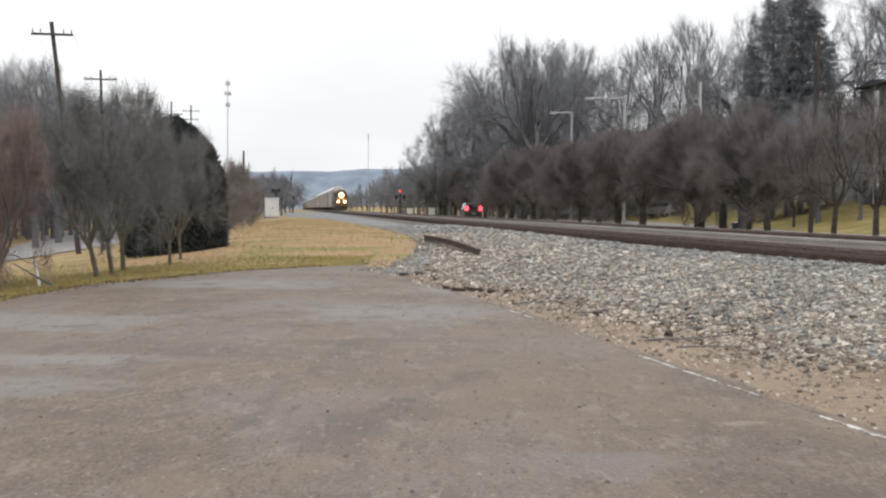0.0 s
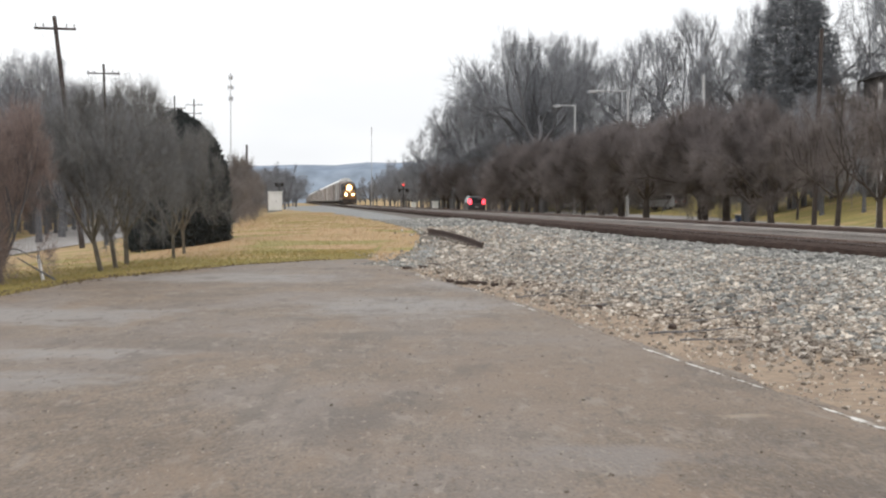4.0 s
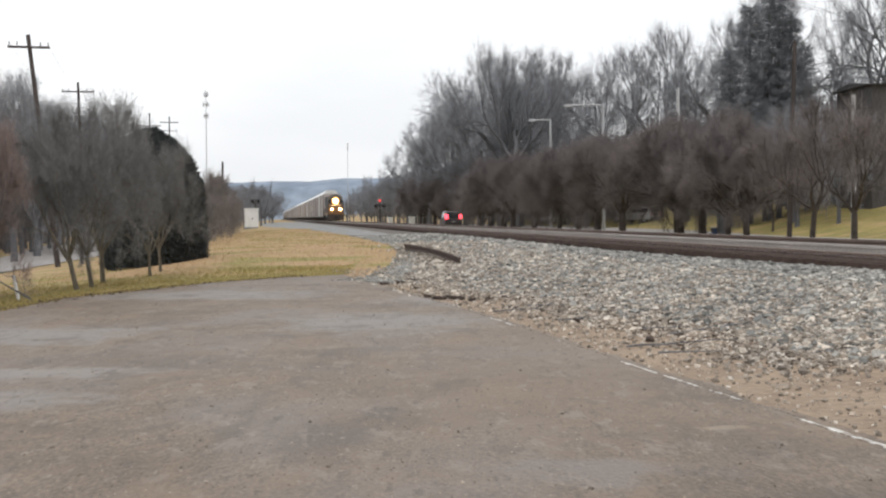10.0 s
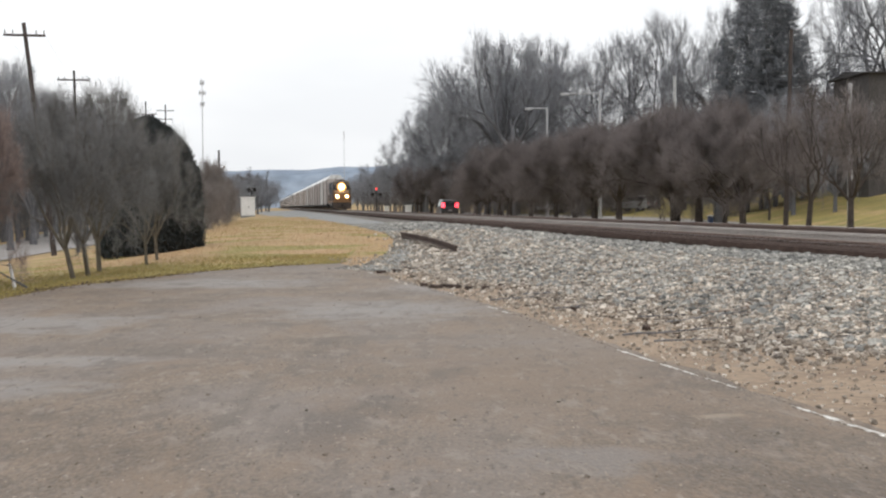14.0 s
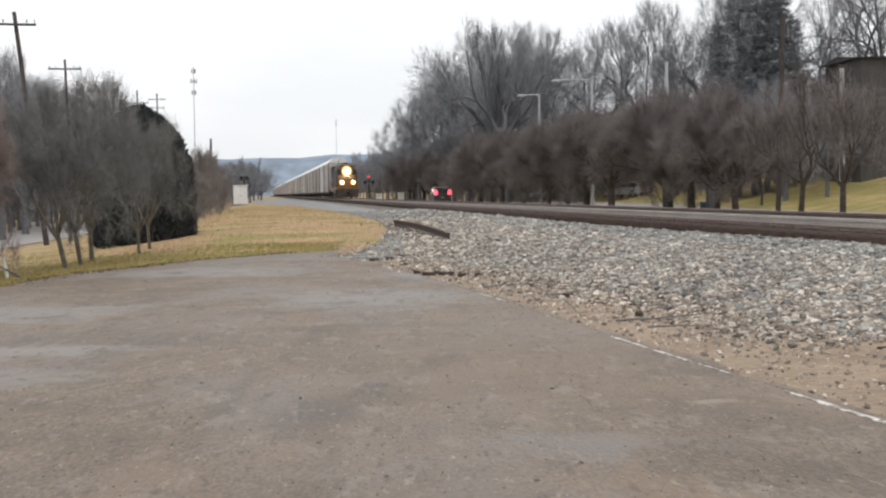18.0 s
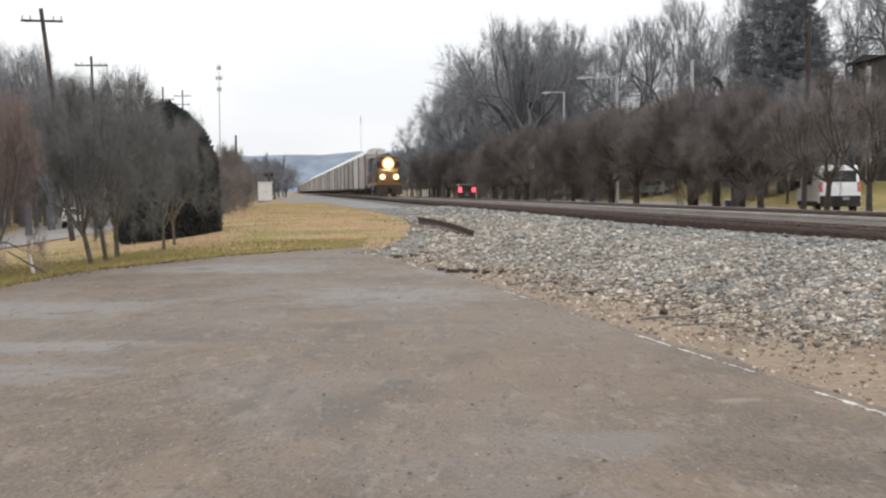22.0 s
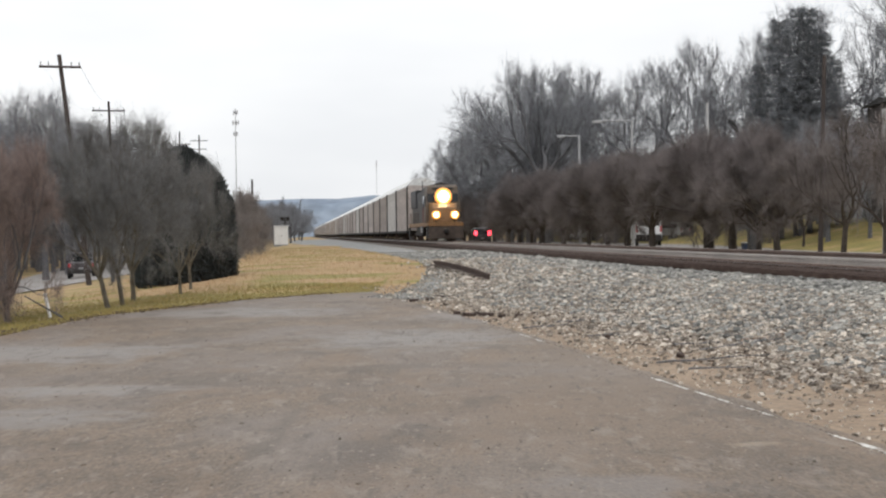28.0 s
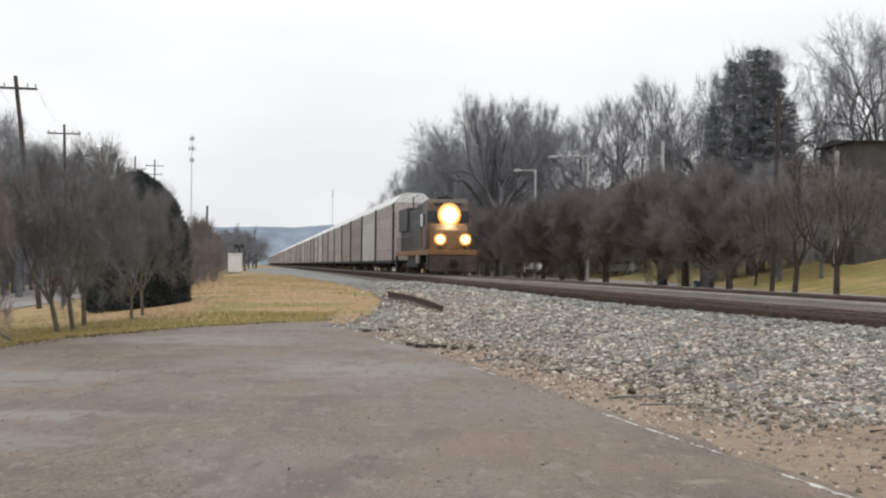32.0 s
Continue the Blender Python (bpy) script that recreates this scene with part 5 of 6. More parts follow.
def locomotive():
    ob = root("locomotive", "dark grey and yellow wide-cab diesel locomotive with bright headlights", "locomotive", "train")
    W = 1.5
    part("frame", box(-W, W, 0.6, 21.9, 1.3, 1.62, bevel=0.03), M_YELLOW, ob)
    part("pilot", prism([(0.15, 0.24), (0.5, 0.2), (0.75, 1.3), (0.45, 1.35)], -1.48, 1.48, 0.03), M_WARMSTEEL, ob)
    part("front_platform", box(-W, W, 0.4, 1.4, 1.3, 1.62, bevel=0.02), M_YELLOW, ob)
    part("coupler", box(-0.2, 0.2, -0.35, 0.6, 0.72, 1.05, bevel=0.05), M_DARK, ob)
    bm = prism([(1.1, 1.6), (2.9, 1.6), (2.9, 3.3), (1.9, 3.25), (1.25, 2.85)], -1.25, 1.25)
    for v in bm.verts:
        if v.co.y < 2.0:
            v.co.x *= 0.82
    bmesh.ops.bevel(bm, geom=bm.edges[:], offset=0.09, segments=2, affect="EDGES", profile=0.5)
    part("nose", bm, M_YELLOW, ob)
    bm = prism([(2.7, 1.6), (5.6, 1.6), (5.6, 4.86), (3.35, 4.9), (3.0, 4.68), (2.72, 3.2)], -1.54, 1.54)
    for v in bm.verts:
        if v.co.z > 4.2:
            v.co.x *= 0.84
    bmesh.ops.bevel(bm, geom=bm.edges[:], offset=0.08, segments=2, affect="EDGES", profile=0.5)
    part("cab", bm, M_GREYLOCO, ob)
    for s in (-1, 1):
        bm = bmesh.new()
        block(bm, s * 0.92 - 0.42, s * 0.92 + 0.42, 2.7, 2.78, 3.42, 4.12, 0.02)
        for v in bm.verts:
            v.co.y += (v.co.z - 3.2) * 0.22 - 0.06
        part("windshield", bm, M_GLASS, ob)
        part("side_window", box(s * 1.54 - 0.03, s * 1.54 + 0.03, 3.5, 4.9, 3.15, 3.95, bevel=0.01), M_GLASS, ob)
        part("side_stripe", box(s * 1.545 - 0.012, s * 1.545 + 0.012, 4.5, 5.5, 1.7, 2.9), M_RUST, ob, "faded rust-red stripe")
        part("number_board", box(s * 0.6 - 0.3, s * 0.6 + 0.3, 2.92, 3.04, 4.46, 4.64, bevel=0.01), M_DARK, ob)
        lamp = part("ditch_light_housing", box(s * 0.79 - 0.22, s * 0.79 + 0.22, 0.62, 1.0, 2.0, 2.5, bevel=0.05), M_DARK, ob)
        part("ditch_light", dome((s * 0.79, 0.62, 2.26), 0.25), lamp_glare("lit ditch light", s * 0.79, 2.26, 0.1, 0.25, 40.0, 3.0, HOT, (1.0, 0.55, 0.16)), lamp, "glaring warm ditch light")
        # Added glowing disc stands for the ditch light's halo.
        part("halo", dome((s * 0.79, 0.66, 2.26), 0.4, 0.12), lamp_glare("ditch light halo", s * 0.79, 2.26, 0.24, 0.4, 2.5, 0.25, (1.0, 0.5, 0.13), RIM), lamp, "warm glowing disc standing for the lamp's halo")
        part("light_post", box(s * 0.79 - 0.06, s * 0.79 + 0.06, 0.75, 0.87, 1.55, 2.05), M_DARK, ob)
    hh = part("headlight_housing", box(-0.5, 0.5, 2.35, 2.95, 3.4, 4.3, bevel=0.08), M_GREYLOCO, ob)
    part("headlight", dome((0, 2.3, 3.85), 0.52, 0.45), lamp_glare("lit headlight", 0, 3.85, 0.25, 0.52, 45.0, 4.0, HOT, (1.0, 0.58, 0.18)), hh, "glaring warm headlight")
    # Added glowing disc stands for the headlight's halo.
    part("halo", dome((0, 2.42, 3.85), 0.78, 0.12), lamp_glare("headlight halo", 0, 3.85, 0.5, 0.78, 3.5, 0.2, (1.0, 0.52, 0.14), RIM), hh, "warm glowing disc standing for the lamp's halo")
    part("roof_beacon", rod(bmesh.new(), (0, 3.6, 4.84), (0, 3.6, 5.14), 0.12, 0.09, 10), M_DARK, ob)
    part("horn", box(-0.5, 0.5, 4.4, 4.7, 4.84, 5.08, bevel=0.04), M_DARK, ob)
    part("antenna_tray", box(-0.9, 0.9, 3.9, 4.3, 4.85, 4.96, bevel=0.02), M_DARK, ob)
    part("hood", box(-1.2, 1.2, 5.6, 21.2, 1.6, 4.5, bevel=0.1), M_BLUE, ob)
    for s in (-1, 1):
        part("equipment_cabinet", box(min(s * 1.5, s * 0.9), max(s * 1.5, s * 0.9), 5.6, 10.0, 1.62, 3.55, bevel=0.06), M_BLUE, ob)
    part("dynamic_brake", box(-1.22, 1.22, 6.2, 10.0, 4.4, 4.8, bevel=0.08), M_BLUE, ob)
    part("exhaust", box(-0.6, 0.6, 12.0, 13.0, 4.45, 4.85, bevel=0.06), M_DARK, ob)
    part("radiator", prism([(15.2, 3.1), (20.8, 3.1), (21.2, 3.7), (21.2, 4.8), (15.2, 4.8)], -1.36, 1.36, 0.06), M_BLUE, ob)
    for i in range(6):
        part("hood_door", box(-1.23, -1.18, 9.0 + i * 1.15, 10.0 + i * 1.15, 1.9, 3.4, bevel=0.01), M_BLUE, ob)
    part("fuel_tank", prism([(8.2, 0.45), (14.2, 0.45), (14.2, 1.3), (8.2, 1.3)], -1.4, 1.4, 0.12), M_DARK, ob)
    for s in (-1, 1):
        for k in range(10):
            y = 5.9 + k * 1.7
            part("handrail_post", rod(bmesh.new(), (s * 1.45, y, 1.6), (s * 1.45, y, 2.65), 0.025, n=6), M_GREYLOCO, ob)
        part("handrail", rod(bmesh.new(), (s * 1.45, 5.7, 2.65), (s * 1.45, 21.4, 2.65), 0.025, n=6), M_GREYLOCO, ob)
        for y in (0.95, 21.2):
            st = part("step_well", box(s * 1.46 - 0.12, s * 1.46 + 0.04, y - 0.4, y + 0.4, 0.35, 1.3, bevel=0.02), M_DARK, ob)
            for z in (0.45, 0.75, 1.05):
                part("step", box(s * 1.46 - 0.16, s * 1.46 + 0.07, y - 0.36, y + 0.36, z, z + 0.04), M_STEEL, st)
        part("front_rail", rod(bmesh.new(), (s * 0.5, 0.55, 2.6), (s * 1.4, 0.55, 2.6), 0.025, n=6), M_YELLOW, ob)
        part("sand_box", box(s * 1.5 - 0.15, s * 1.5 + 0.02, 5.7, 6.7, 0.75, 1.3, bevel=0.03), M_STEEL, ob)
    for yc in (4.2, 17.9):
        bogie(ob, yc, (-1.75, 0, 1.75), 2.4)
    return ob


def rack_car(k):
    """A tall closed car carrier of panel rows under a white roof."""
    ob = root("rack_car", ("tall closed car-carrier wagon with weathered tan side panels", "tall closed car-carrier wagon with pale grey side panels", "tall closed car-carrier wagon with dull brown side panels")[k], "railway wagon", "train")
    N, W, z0, z1 = 16.1, 1.56, 1.0, 5.5
    paint = RACK[k]
    part("underframe", box(-1.45, 1.45, 0.2, N - 0.2, 0.72, z0, bevel=0.03), M_DARK, ob)
    sec = [(-W, z1), (-W + 0.1, z1 + 0.12), (-0.85, z1 + 0.72), (-0.4, z1 + 0.8), (0.4, z1 + 0.8), (0.85, z1 + 0.72), (W - 0.1, z1 + 0.12), (W, z1), (W, z1 - 0.12), (-W, z1 - 0.12)]
    n = len(sec)
    vs, fs, st = [], [], np.linspace(0.05, N - 0.05, 18)
    for i, y in enumerate(st):
        rise = 0.03 if i % 2 else 0.0
        vs += [(x, y, z + (rise if z > z1 + 0.2 else 0)) for x, z in sec]
    for i in range(len(st) - 1):
        for j in range(n):
            a, b = i * n + j, i * n + (j + 1) % n
            fs.append((b, a, a + n, b + n))
    fs += [tuple(range(n)), tuple(range(len(vs) - 1, len(vs) - n - 1, -1))]
    link_mesh("roof", vs, fs, M_ROOF, ob)
    rows, gap = 5, 0.022
    rh = (z1 - 0.1 - z0) / rows
    for s in (-1, 1):
        for r in range(rows):
            bm = bmesh.new()
            za, zb = z0 + r * rh, z0 + (r + 1) * rh - gap
            ribs = 12
            vv, ff = [], []
            for i in range(ribs * 4 + 1):
                y = 0.35 + (N - 0.7) * i / (ribs * 4)
                x = s * (W - (0.03 if i % 4 in (1, 2) else 0.0))
                vv += [(x, y, za), (x, y, zb), (x - s * 0.06, y, za), (x - s * 0.06, y, zb)]
            for i in range(ribs * 4):
                a = 4 * i
                ff += [(a, a + 1, a + 5, a + 4), (a + 1, a + 3, a + 7, a + 5), (a + 2, a, a + 4, a + 6)]
            if s > 0:
                ff = [f[::-1] for f in ff]
            bm.free()
            link_mesh("side_panel", vv, ff, paint, ob)
        for y0 in (0.05, N - 0.33):
            part("corner_post", box(s * W - 0.06, s * W + 0.02, y0, y0 + 0.28, z0 - 0.1, z1, bevel=0.01), M_DARK, ob)
        part("side_sill", box(s * W - 0.08, s * W + 0.025, 0.1, N - 0.1, z0 - 0.22, z0 - 0.01, bevel=0.02), M_DARK, ob)
    for y0 in (0.0, N - 0.12):
        for s in (-1, 1):
            part("end_door", box(min(s * 0.05, s * 1.48), max(s * 0.05, s * 1.48), y0, y0 + 0.12, z0, z1 + 0.05, bevel=0.02), paint, ob)
        part("door_gap", box(-0.045, 0.045, y0 + 0.03, y0 + 0.09, z0, z1 + 0.5), M_DARK, ob)
    part("floor", box(-1.5, 1.5, 0.15, N - 0.15, z0, z0 + 0.06), M_DARK, ob)
    for y in (-0.35, N - 0.25):
        part("coupler", box(-0.12, 0.12, y, y + 0.6, 0.75, 0.98, bevel=0.03), M_DARK, ob)
    for yc in (2.4, N - 2.4):
        bogie(ob, yc, (-0.9, 0.9), 1.3)
    return ob


PITCH = 16.8
LOCO = locomotive()
TRAIN = [(LOCO, 0.0)]
kinds = [rack_car(k) for k in range(3)]
ORDER = [0, 1, 2, 2, 0, 0, 2, 1, 0, 2, 0, 0, 1, 2, 0, 2, 0, 1, 2, 0, 0, 2, 1, 0, 2, 0, 2, 1, 0] * 2
first = set()
for i, k in enumerate(ORDER):
    if k in first:
        car = copy_thing(kinds[k], Matrix())
    else:
        first.add(k)
        car = kinds[k]
    TRAIN.append((car, 23.5 + i * PITCH))
for car, _ in TRAIN:
    car.matrix_basis = track_pose(MID, 400, RAIL_Z)

# ---- loose stones ----
def stone_cloud(n, seed, place, size, flat=0.8):
    """Many small angular stones: eight jittered corners each."""
    g = np.random.default_rng(seed)
    x, y, z = place(g, n)
    r = size(g, n, x, y)
    c = np.array([(a, b, d) for a in (-1, 1) for b in (-1, 1) for d in (-1, 1)], float)
    v = c[None] * g.uniform(0.45, 1.0, (n, 8, 3)) * r[:, None, None] * np.array([1, 1, flat])
    a = g.uniform(0, 6.283, n)
    tilt = g.normal(0, 0.45, n)
    ca, sa, ct, st = np.cos(a), np.sin(a), np.cos(tilt), np.sin(tilt)
    vy = v[..., 1] * ct[:, None] - v[..., 2] * st[:, None]
    vz = v[..., 1] * st[:, None] + v[..., 2] * ct[:, None]
    vx = v[..., 0] * ca[:, None] - vy * sa[:, None]
    vy2 = v[..., 0] * sa[:, None] + vy * ca[:, None]
    out = np.stack([vx + x[:, None], vy2 + y[:, None], vz + z[:, None] + r[:, None] * 0.25], -1).reshape(-1, 3)
    q = np.array([(0, 1, 3, 2), (4, 6, 7, 5), (0, 4, 5, 1), (2, 3, 7, 6), (1, 5, 7, 3), (0, 2, 6, 4)])
    f = (np.arange(n)[:, None, None] * 8 + q[None]).reshape(-1, 4)
    return out, f


def shoulder_place(s0, s1, power, loose=0.35, top=10.2, lean=0.8):
    def place(g, n):
        s = s0 * (s1 / s0) ** (g.uniform(0, 1, n) ** power)
        e = shoulder_inner(s) - loose * np.abs(g.normal(0, 1, n))
        L = e + (np.maximum(top, e + 1.0) - e) * g.uniform(0, 1, n) ** lean
        x, y = DY * L + DX * s, -DX * L + DY * s
        return x, y, height(x, y)
    return place


def stone_size(g, n, x, y):
    d = np.hypot(x, y)
    return g.uniform(0.016, 0.037, n) * (1 + np.clip((d - 22) / 45, 0, 1.0)) * np.where(g.uniform(0, 1, n) < 0.10, 1.55, 1)


v, f = stone_cloud(50000, 81, shoulder_place(13.0, 90.0, 0.9, lean=0.55), stone_size)
tagged(array_mesh("ballast_stones", v, f, M_STONE, flat=True), "loose angular grey crushed stones on the railway shoulder", "stones", "", "stuff")
v, f = stone_cloud(30000, 84, shoulder_place(13.0, 60.0, 0.9, 0.7, 8.8, 1.1), stone_size)
tagged(array_mesh("tan_stones", v, f, M_STONE_TAN, flat=True), "loose tan and rust-stained crushed stones on the shoulder", "stones", "", "stuff")


def verge_place(g, n):
    s = g.uniform(9, 42, n)
    L = edge_L(s) + g.uniform(-0.05, 2.2, n)
    x, y = DY * L + DX * s, -DX * L + DY * s
    return x, y, height(x, y)


v, f = stone_cloud(6000, 82, verge_place, lambda g, n, x, y: 0.004 + 0.022 * g.uniform(0, 1, n) ** 2.5)
tagged(array_mesh("verge_pebbles", v, f, M_STONE_TAN, flat=True), "small pale pebbles scattered over the sandy verge", "pebbles", "", "stuff")


def lot_place(g, n):
    y = 5.5 * (38 / 5.5) ** g.uniform(0, 1, n)
    half = 0.32 * y
    x = np.clip(g.uniform(-1, 1, n) * half, lot_left_edge(y), (edge_L(y) + DX * y) / DY - 0.1)
    return x, y, 0.004 + 0.01 * np.sin(x * 0.9 + 1) * np.sin(y * 0.35)


M_GRIT = mat("grit", (0.17, 0.135, 0.11), (0.30, 0.26, 0.22), 0.2, 0.9, 0, 0, 30.0, random=0.6)
v, f = stone_cloud(6500, 83, lot_place, lambda g, n, x, y: g.uniform(0.003, 0.008, n) * np.where(g.uniform(0, 1, n) < 0.04, 2.0, 1))
tagged(array_mesh("asphalt_grit", v, f, M_GRIT, flat=True), "dark and pale grit scattered over the asphalt", "grit", "", "stuff")

# the nearest larger stones, each a piece of its own
near = root("stone_pile_edge", "larger loose stones along the foot of the ballast", "stones", kind="structure")
meshes = []
for k in range(6):
    vv, ff = stone_cloud(1, 90 + k, lambda g, n: (np.zeros(n), np.zeros(n), np.zeros(n)), lambda g, n, x, y: np.full(n, 0.06))
    ob = array_mesh("stone", vv, ff, M_STONE, near, flat=True)
    meshes.append(ob.data)
    bpy.data.objects.remove(ob)
for i in range(290):
    s = random.uniform(13.5, 34)
    L = float(shoulder_inner(s)) + abs(random.gauss(0, 1.4)) - 0.1
    x, y, _ = track(L, s)
    ob = new("stone", meshes[i % 6])
    ob.parent = near
    ob.matrix_basis = pose(x, y, ground_at(x, y) + 0.005, random.uniform(-20, 20), random.uniform(-20, 20), random.uniform(0, 360)) @ Matrix.Diagonal((*[random.uniform(0.5, 1.25)] * 3, 1))


# dark wood chips and bark along the foot of the stones
def chip_place(g, n):
    s = g.uniform(11, 40, n)
    L = shoulder_inner(s) - np.abs(g.normal(0, 0.6, n)) + 0.5
    x, y = DY * L + DX * s, -DX * L + DY * s
    return x, y, height(x, y)


g = np.random.default_rng(99)
cx, cy, cz = chip_place(g, 420)
ca = g.uniform(-0.5, 0.5, 420)
cl = 0.025 + 0.16 * g.uniform(0, 1, 420) ** 2
segs = np.stack([cx - np.cos(ca) * cl, cy - np.sin(ca) * cl, cz + 0.01, cx + np.cos(ca) * cl, cy + np.sin(ca) * cl, cz + 0.018, 0.010 + 0 * cl, 0.004 + 0 * cl], 1)
tagged(array_mesh("wood_chips", *tubes(segs, 4), M_TIE), "dark splinters of tie wood strewn on the gravel", "wood chips", "", "stuff")


# dead sticks lying among the stones
def dead_stick(x0, y0, x1, y1, r):
    ob = root("dead_stick", "thin dark dead stick lying on the gravel", "stick", "dead sticks", m=pose(x0, y0, ground_at(x0, y0) + 0.02))
    n, sides, vs, fs = 7, 5, [], []
    d = Vector((x1 - x0, y1 - y0, ground_at(x1, y1) - ground_at(x0, y0)))
    pts = [d * (i / n) + Vector((0, 0.12 * noise.noise((i * 0.7, x0 * 3, 1)), 0.02 * abs(noise.noise((i * 0.9, y0, 2))))) for i in range(n + 1)]
    across = Vector((-d.y, d.x, 0)).normalized()
    for i, p in enumerate(pts):
        for j in range(sides):
            a = 6.2832 * j / sides
            vs.append(p + (across * math.cos(a) + Vector((0, 0, math.sin(a)))) * r * (1 - 0.6 * i / n))
            if i:
                k, m = i * sides + j, i * sides + (j + 1) % sides
                fs.append((k - sides, m - sides, m, k))
    link_mesh("stem", vs, fs, M_BARK2, ob)
    mid = pts[4]
    array_mesh("side_twig", *tubes([(*mid, *(mid + Vector((0.16, 0.1, 0.04))), r * 0.5, r * 0.25)], 4), M_BARK2, ob)


for x0, y0, x1, y1, r in ((2.36, 16.9, 3.76, 17.0, 0.013), (4.25, 21.9, 5.0, 21.95, 0.014), (3.78, 25.6, 4.4, 26.3, 0.016), (1.97, 21.3, 2.5, 21.4, 0.013),
                          (4.05, 15.1, 4.4, 15.3, 0.011), (2.9, 19.2, 3.5, 19.0, 0.012), (1.5, 23.6, 2.05, 23.8, 0.015), (2.2, 28.6, 2.9, 28.4, 0.017),
                          (2.11, 26.19, 2.6, 26.73, 0.02), (1.12, 23.27, 1.6, 23.75, 0.016), (1.75, 24.6, 2.3, 24.5, 0.014), (3.1, 18.3, 4.3, 18.5, 0.014), (2.6, 16.1, 3.3, 16.0, 0.012)):
    dead_stick(x0, y0, x1, y1, r)


# blades of winter grass on the lawn and along the asphalt
def blades(n, seed, xs, ys, tall):
    g = np.random.default_rng(seed)
    h = g.uniform(0.4, 1.0, n) * tall
    lean = g.normal(0, 0.5, (n, 2)) * h[:, None]
    z = height(xs, ys) - 0.04
    w = 0.004 + 0.00012 * ys
    return tubes(np.stack([xs, ys, z, xs + lean[:, 0], ys + lean[:, 1], z + h + 0.02, w, w * 0.3], 1), 3)


M_BLADE = mat("dry grass blades", (0.50, 0.335, 0.195), (0.40, 0.265, 0.14), 2.5, 0.95, 0, 0, 8.0, spots=(0.29, 0.245, 0.08), spot_size=3.6, spot_at=0.49, random=0.25)
M_BLADE_GREEN = mat("green grass blades", (0.36, 0.275, 0.10), (0.27, 0.225, 0.075), 2.5, 0.95, 0, 0, 8.0, spots=(0.45, 0.33, 0.14), spot_size=1.5, random=0.25)
g = np.random.default_rng(120)
n = 18000
by_ = 35 * (150 / 35) ** g.uniform(0, 1, n)
right = np.where(by_ < 40, lot_left_edge(by_), (np.interp(by_, PATCH_S, PATCH_L) + DX * by_) / DY)
bx_ = right - 0.3 + 0.45 * g.normal(0, 1, n) - 1.2 * (by_ < 41) * g.uniform(0, 1, n) - g.uniform(0, 1, n) ** 1.1 * np.interp(by_, [27, 40, 95, 150], [9, 12, 14, 16])
tagged(array_mesh("dry_grass", *blades(n, 121, bx_, by_, 0.05), M_BLADE), "short dry tan grass blades on the lawn", "grass", "", "stuff")
n = 15000
by_ = 22 * (44 / 22) ** g.uniform(0, 1, n)
bx_ = lot_left_edge(by_) + 0.1 - np.abs(g.normal(0, 1, n)) * np.interp(by_, [22, 34, 44], [3.6, 4.4, 2.0])
tagged(array_mesh("edge_grass", *blades(n, 122, bx_, by_, 0.07), M_BLADE_GREEN), "ragged greenish grass blades along the asphalt's edge", "grass", "", "stuff")


# dark bits for dead leaves, soil crumbs and shrub shade along the kerbless lawn edge
M_LITTER_SHADE = mat("dark litter and shade", (0.07, 0.05, 0.035), (0.12, 0.085, 0.055), 0.3, 0.95, 0, 0, 20.0, random=0.4)


def litter_place(g, n):
    y = 14 + 25 * g.uniform(0, 1, n) ** 1.5
    x = lot_left_edge(y) + 0.1 - np.abs(g.normal(0, 0.3, n)) + 0.25 * (g.uniform(0, 1, n) < 0.15)
    return x, y, np.maximum(height(x, y), 0.0)


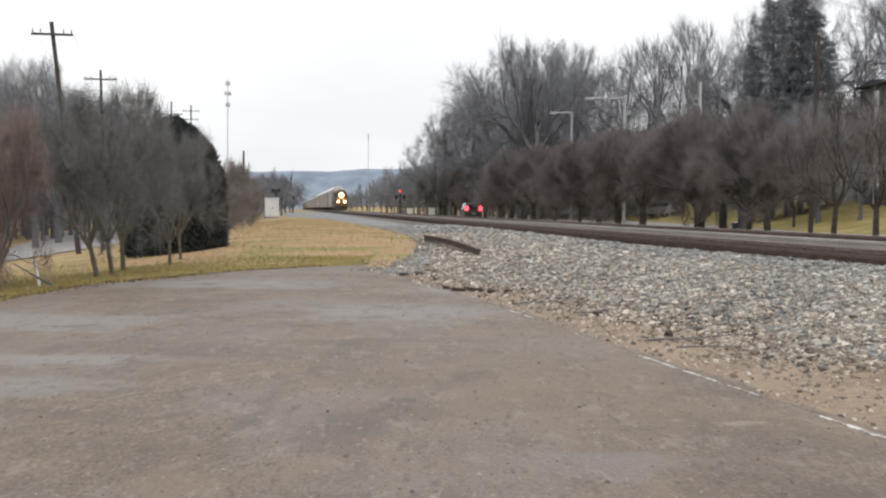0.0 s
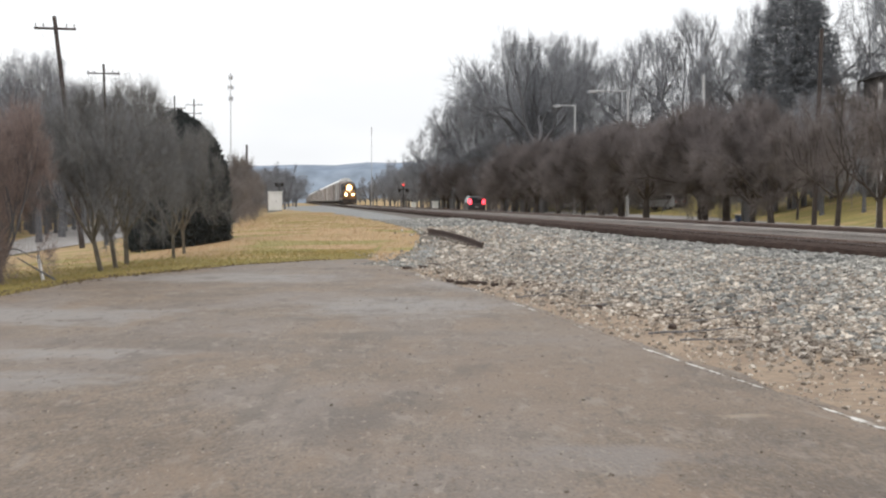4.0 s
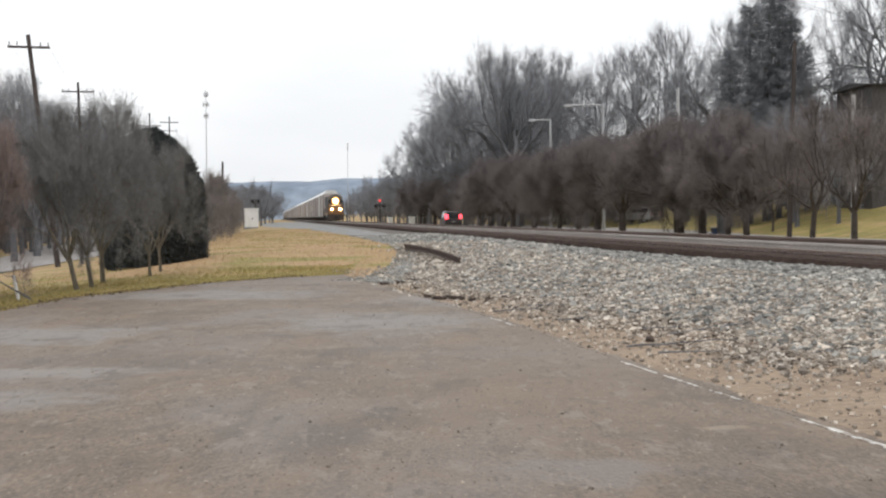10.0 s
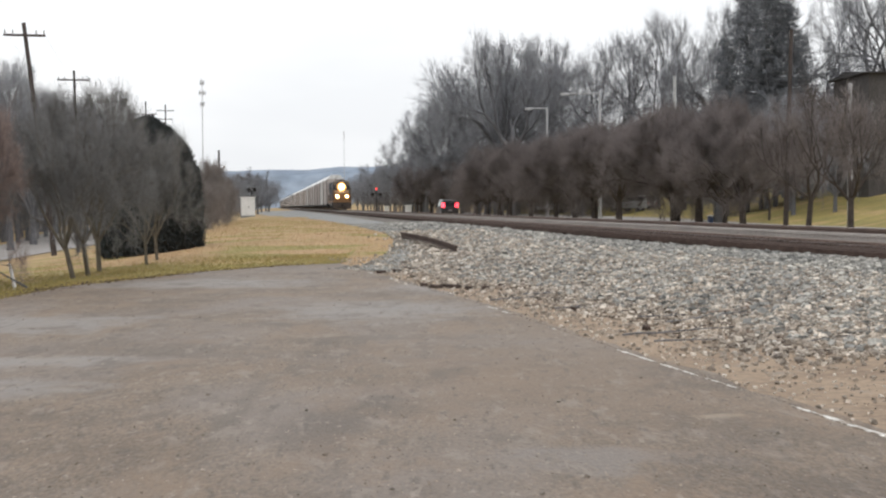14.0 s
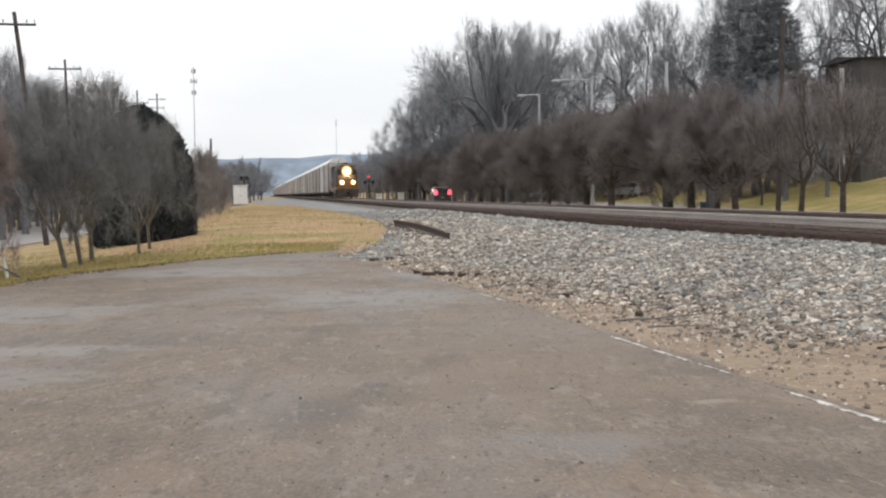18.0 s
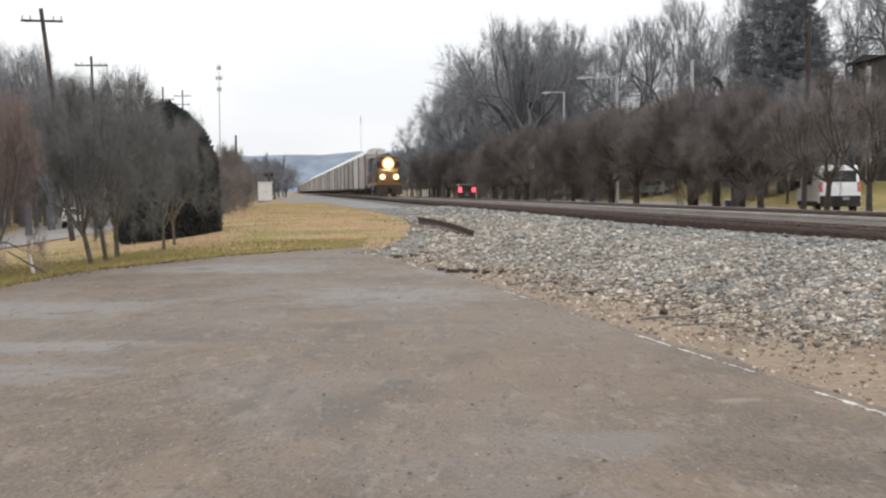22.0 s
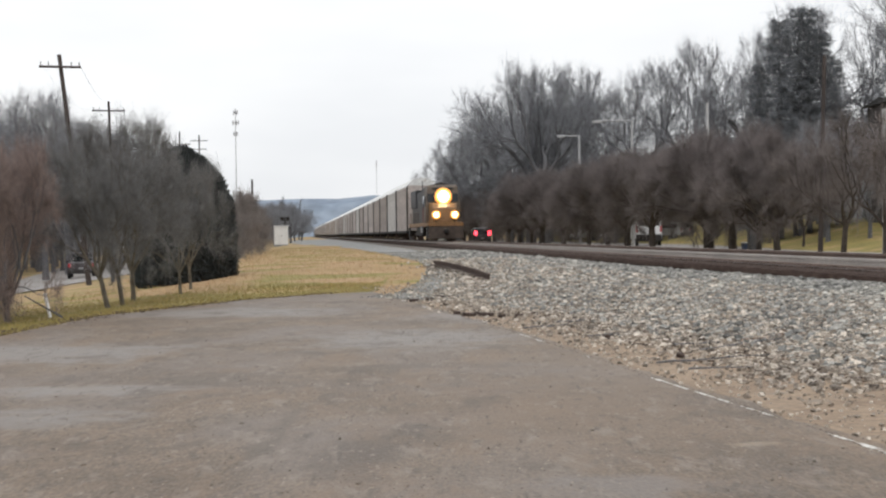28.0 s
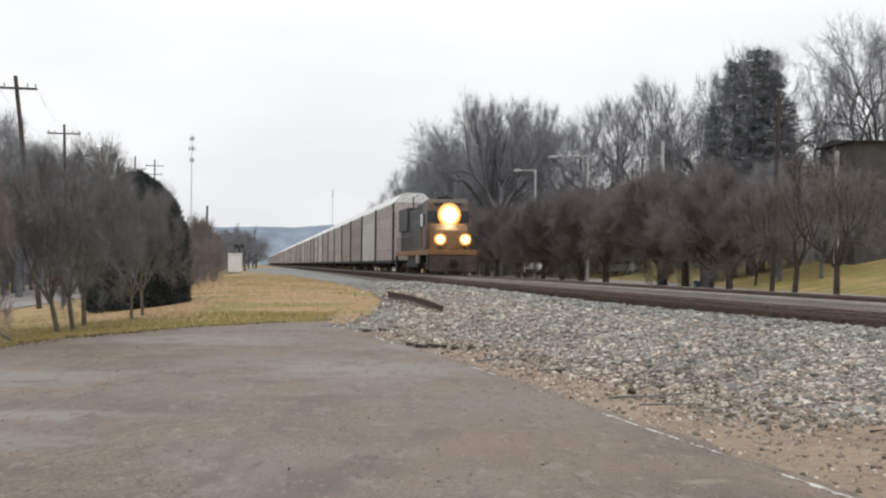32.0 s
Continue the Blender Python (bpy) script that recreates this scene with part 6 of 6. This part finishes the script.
v, f = stone_cloud(1800, 87, litter_place, lambda g, n, x, y: g.uniform(0.008, 0.026, n), 0.35)
tagged(array_mesh("leaf_litter", v, f, M_LITTER_SHADE, flat=True), "dark bits along the edge of the asphalt standing for dead leaves and shrub shade", "leaf litter", "", "stuff")


# small stones over the gravel patch
def patch_place(g, n):
    s = 33 * (90 / 33) ** g.uniform(0, 1, n)
    a = np.interp(s, PATCH_S, PATCH_L)
    L = a + g.uniform(-0.1, 1, n) * np.maximum(shoulder_inner(s) + 0.3 - a, 0.3)
    x, y = DY * L + DX * s, -DX * L + DY * s
    return x, y, height(x, y)


v, f = stone_cloud(8000, 86, patch_place, lambda g, n, x, y: g.uniform(0.010, 0.03, n))
tagged(array_mesh("gravel_stones", v, f, M_STONE, flat=True), "small grey stones strewn over the fine gravel", "stones", "", "stuff")



def motions():
    # the train's front along the line, by seconds
    front = [(0, 354.0), (3, 331.0), (6, 307.5), (9, 282.5), (13, 247.5), (16, 220.5), (19, 194.5), (23, 161.2), (28, 121.8), (32, 89.2)]
    for car, behind in TRAIN:
        walk(car, [(t, track_pose(MID, s + behind, RAIL_Z)) for t, s in front])
    # the van on the road beyond the line
    van = [(0, -107), (10, -20), (20, 66.5), (21, 75.5), (22, 84.0), (24, 99.8), (25, 106.8), (27.5, 129.5), (28.5, 138.0), (32, 166)]
    walk(VAN, [(t, pose(*track(30.2, s * 0.932, ground_at(*track(30.2, s * 0.932)[:2]) + 0.015), 0, 0, -3.0)) for t, s in van])

    # cars on the lower road: seconds and metres ahead
    def along(rows):
        out = []
        for t, y in rows:
            xs = [ramp(y + d, [(p[1], p[0]) for p in ROAD]) for d in (-4, 4)]
            x = float(sum(xs) / 2)
            turn = math.degrees(math.atan2(float(xs[0] - xs[1]), 8.0))
            out.append((t, pose(x, y, ground_at(x, y) + 0.022, 0, 0, turn)))
        return out

    walk(SUV, along([(0, 6), (15, 14), (17, 42), (18.5, 73), (19.5, 90), (20, 98), (21, 113), (22, 128), (23, 146), (25, 176), (32, 230)]))
    walk(PICKUP, along([(0, 4), (22, 10), (24, 40), (25.5, 66), (27.5, 98), (28.5, 113), (30, 138), (32, 170)]))


motions()
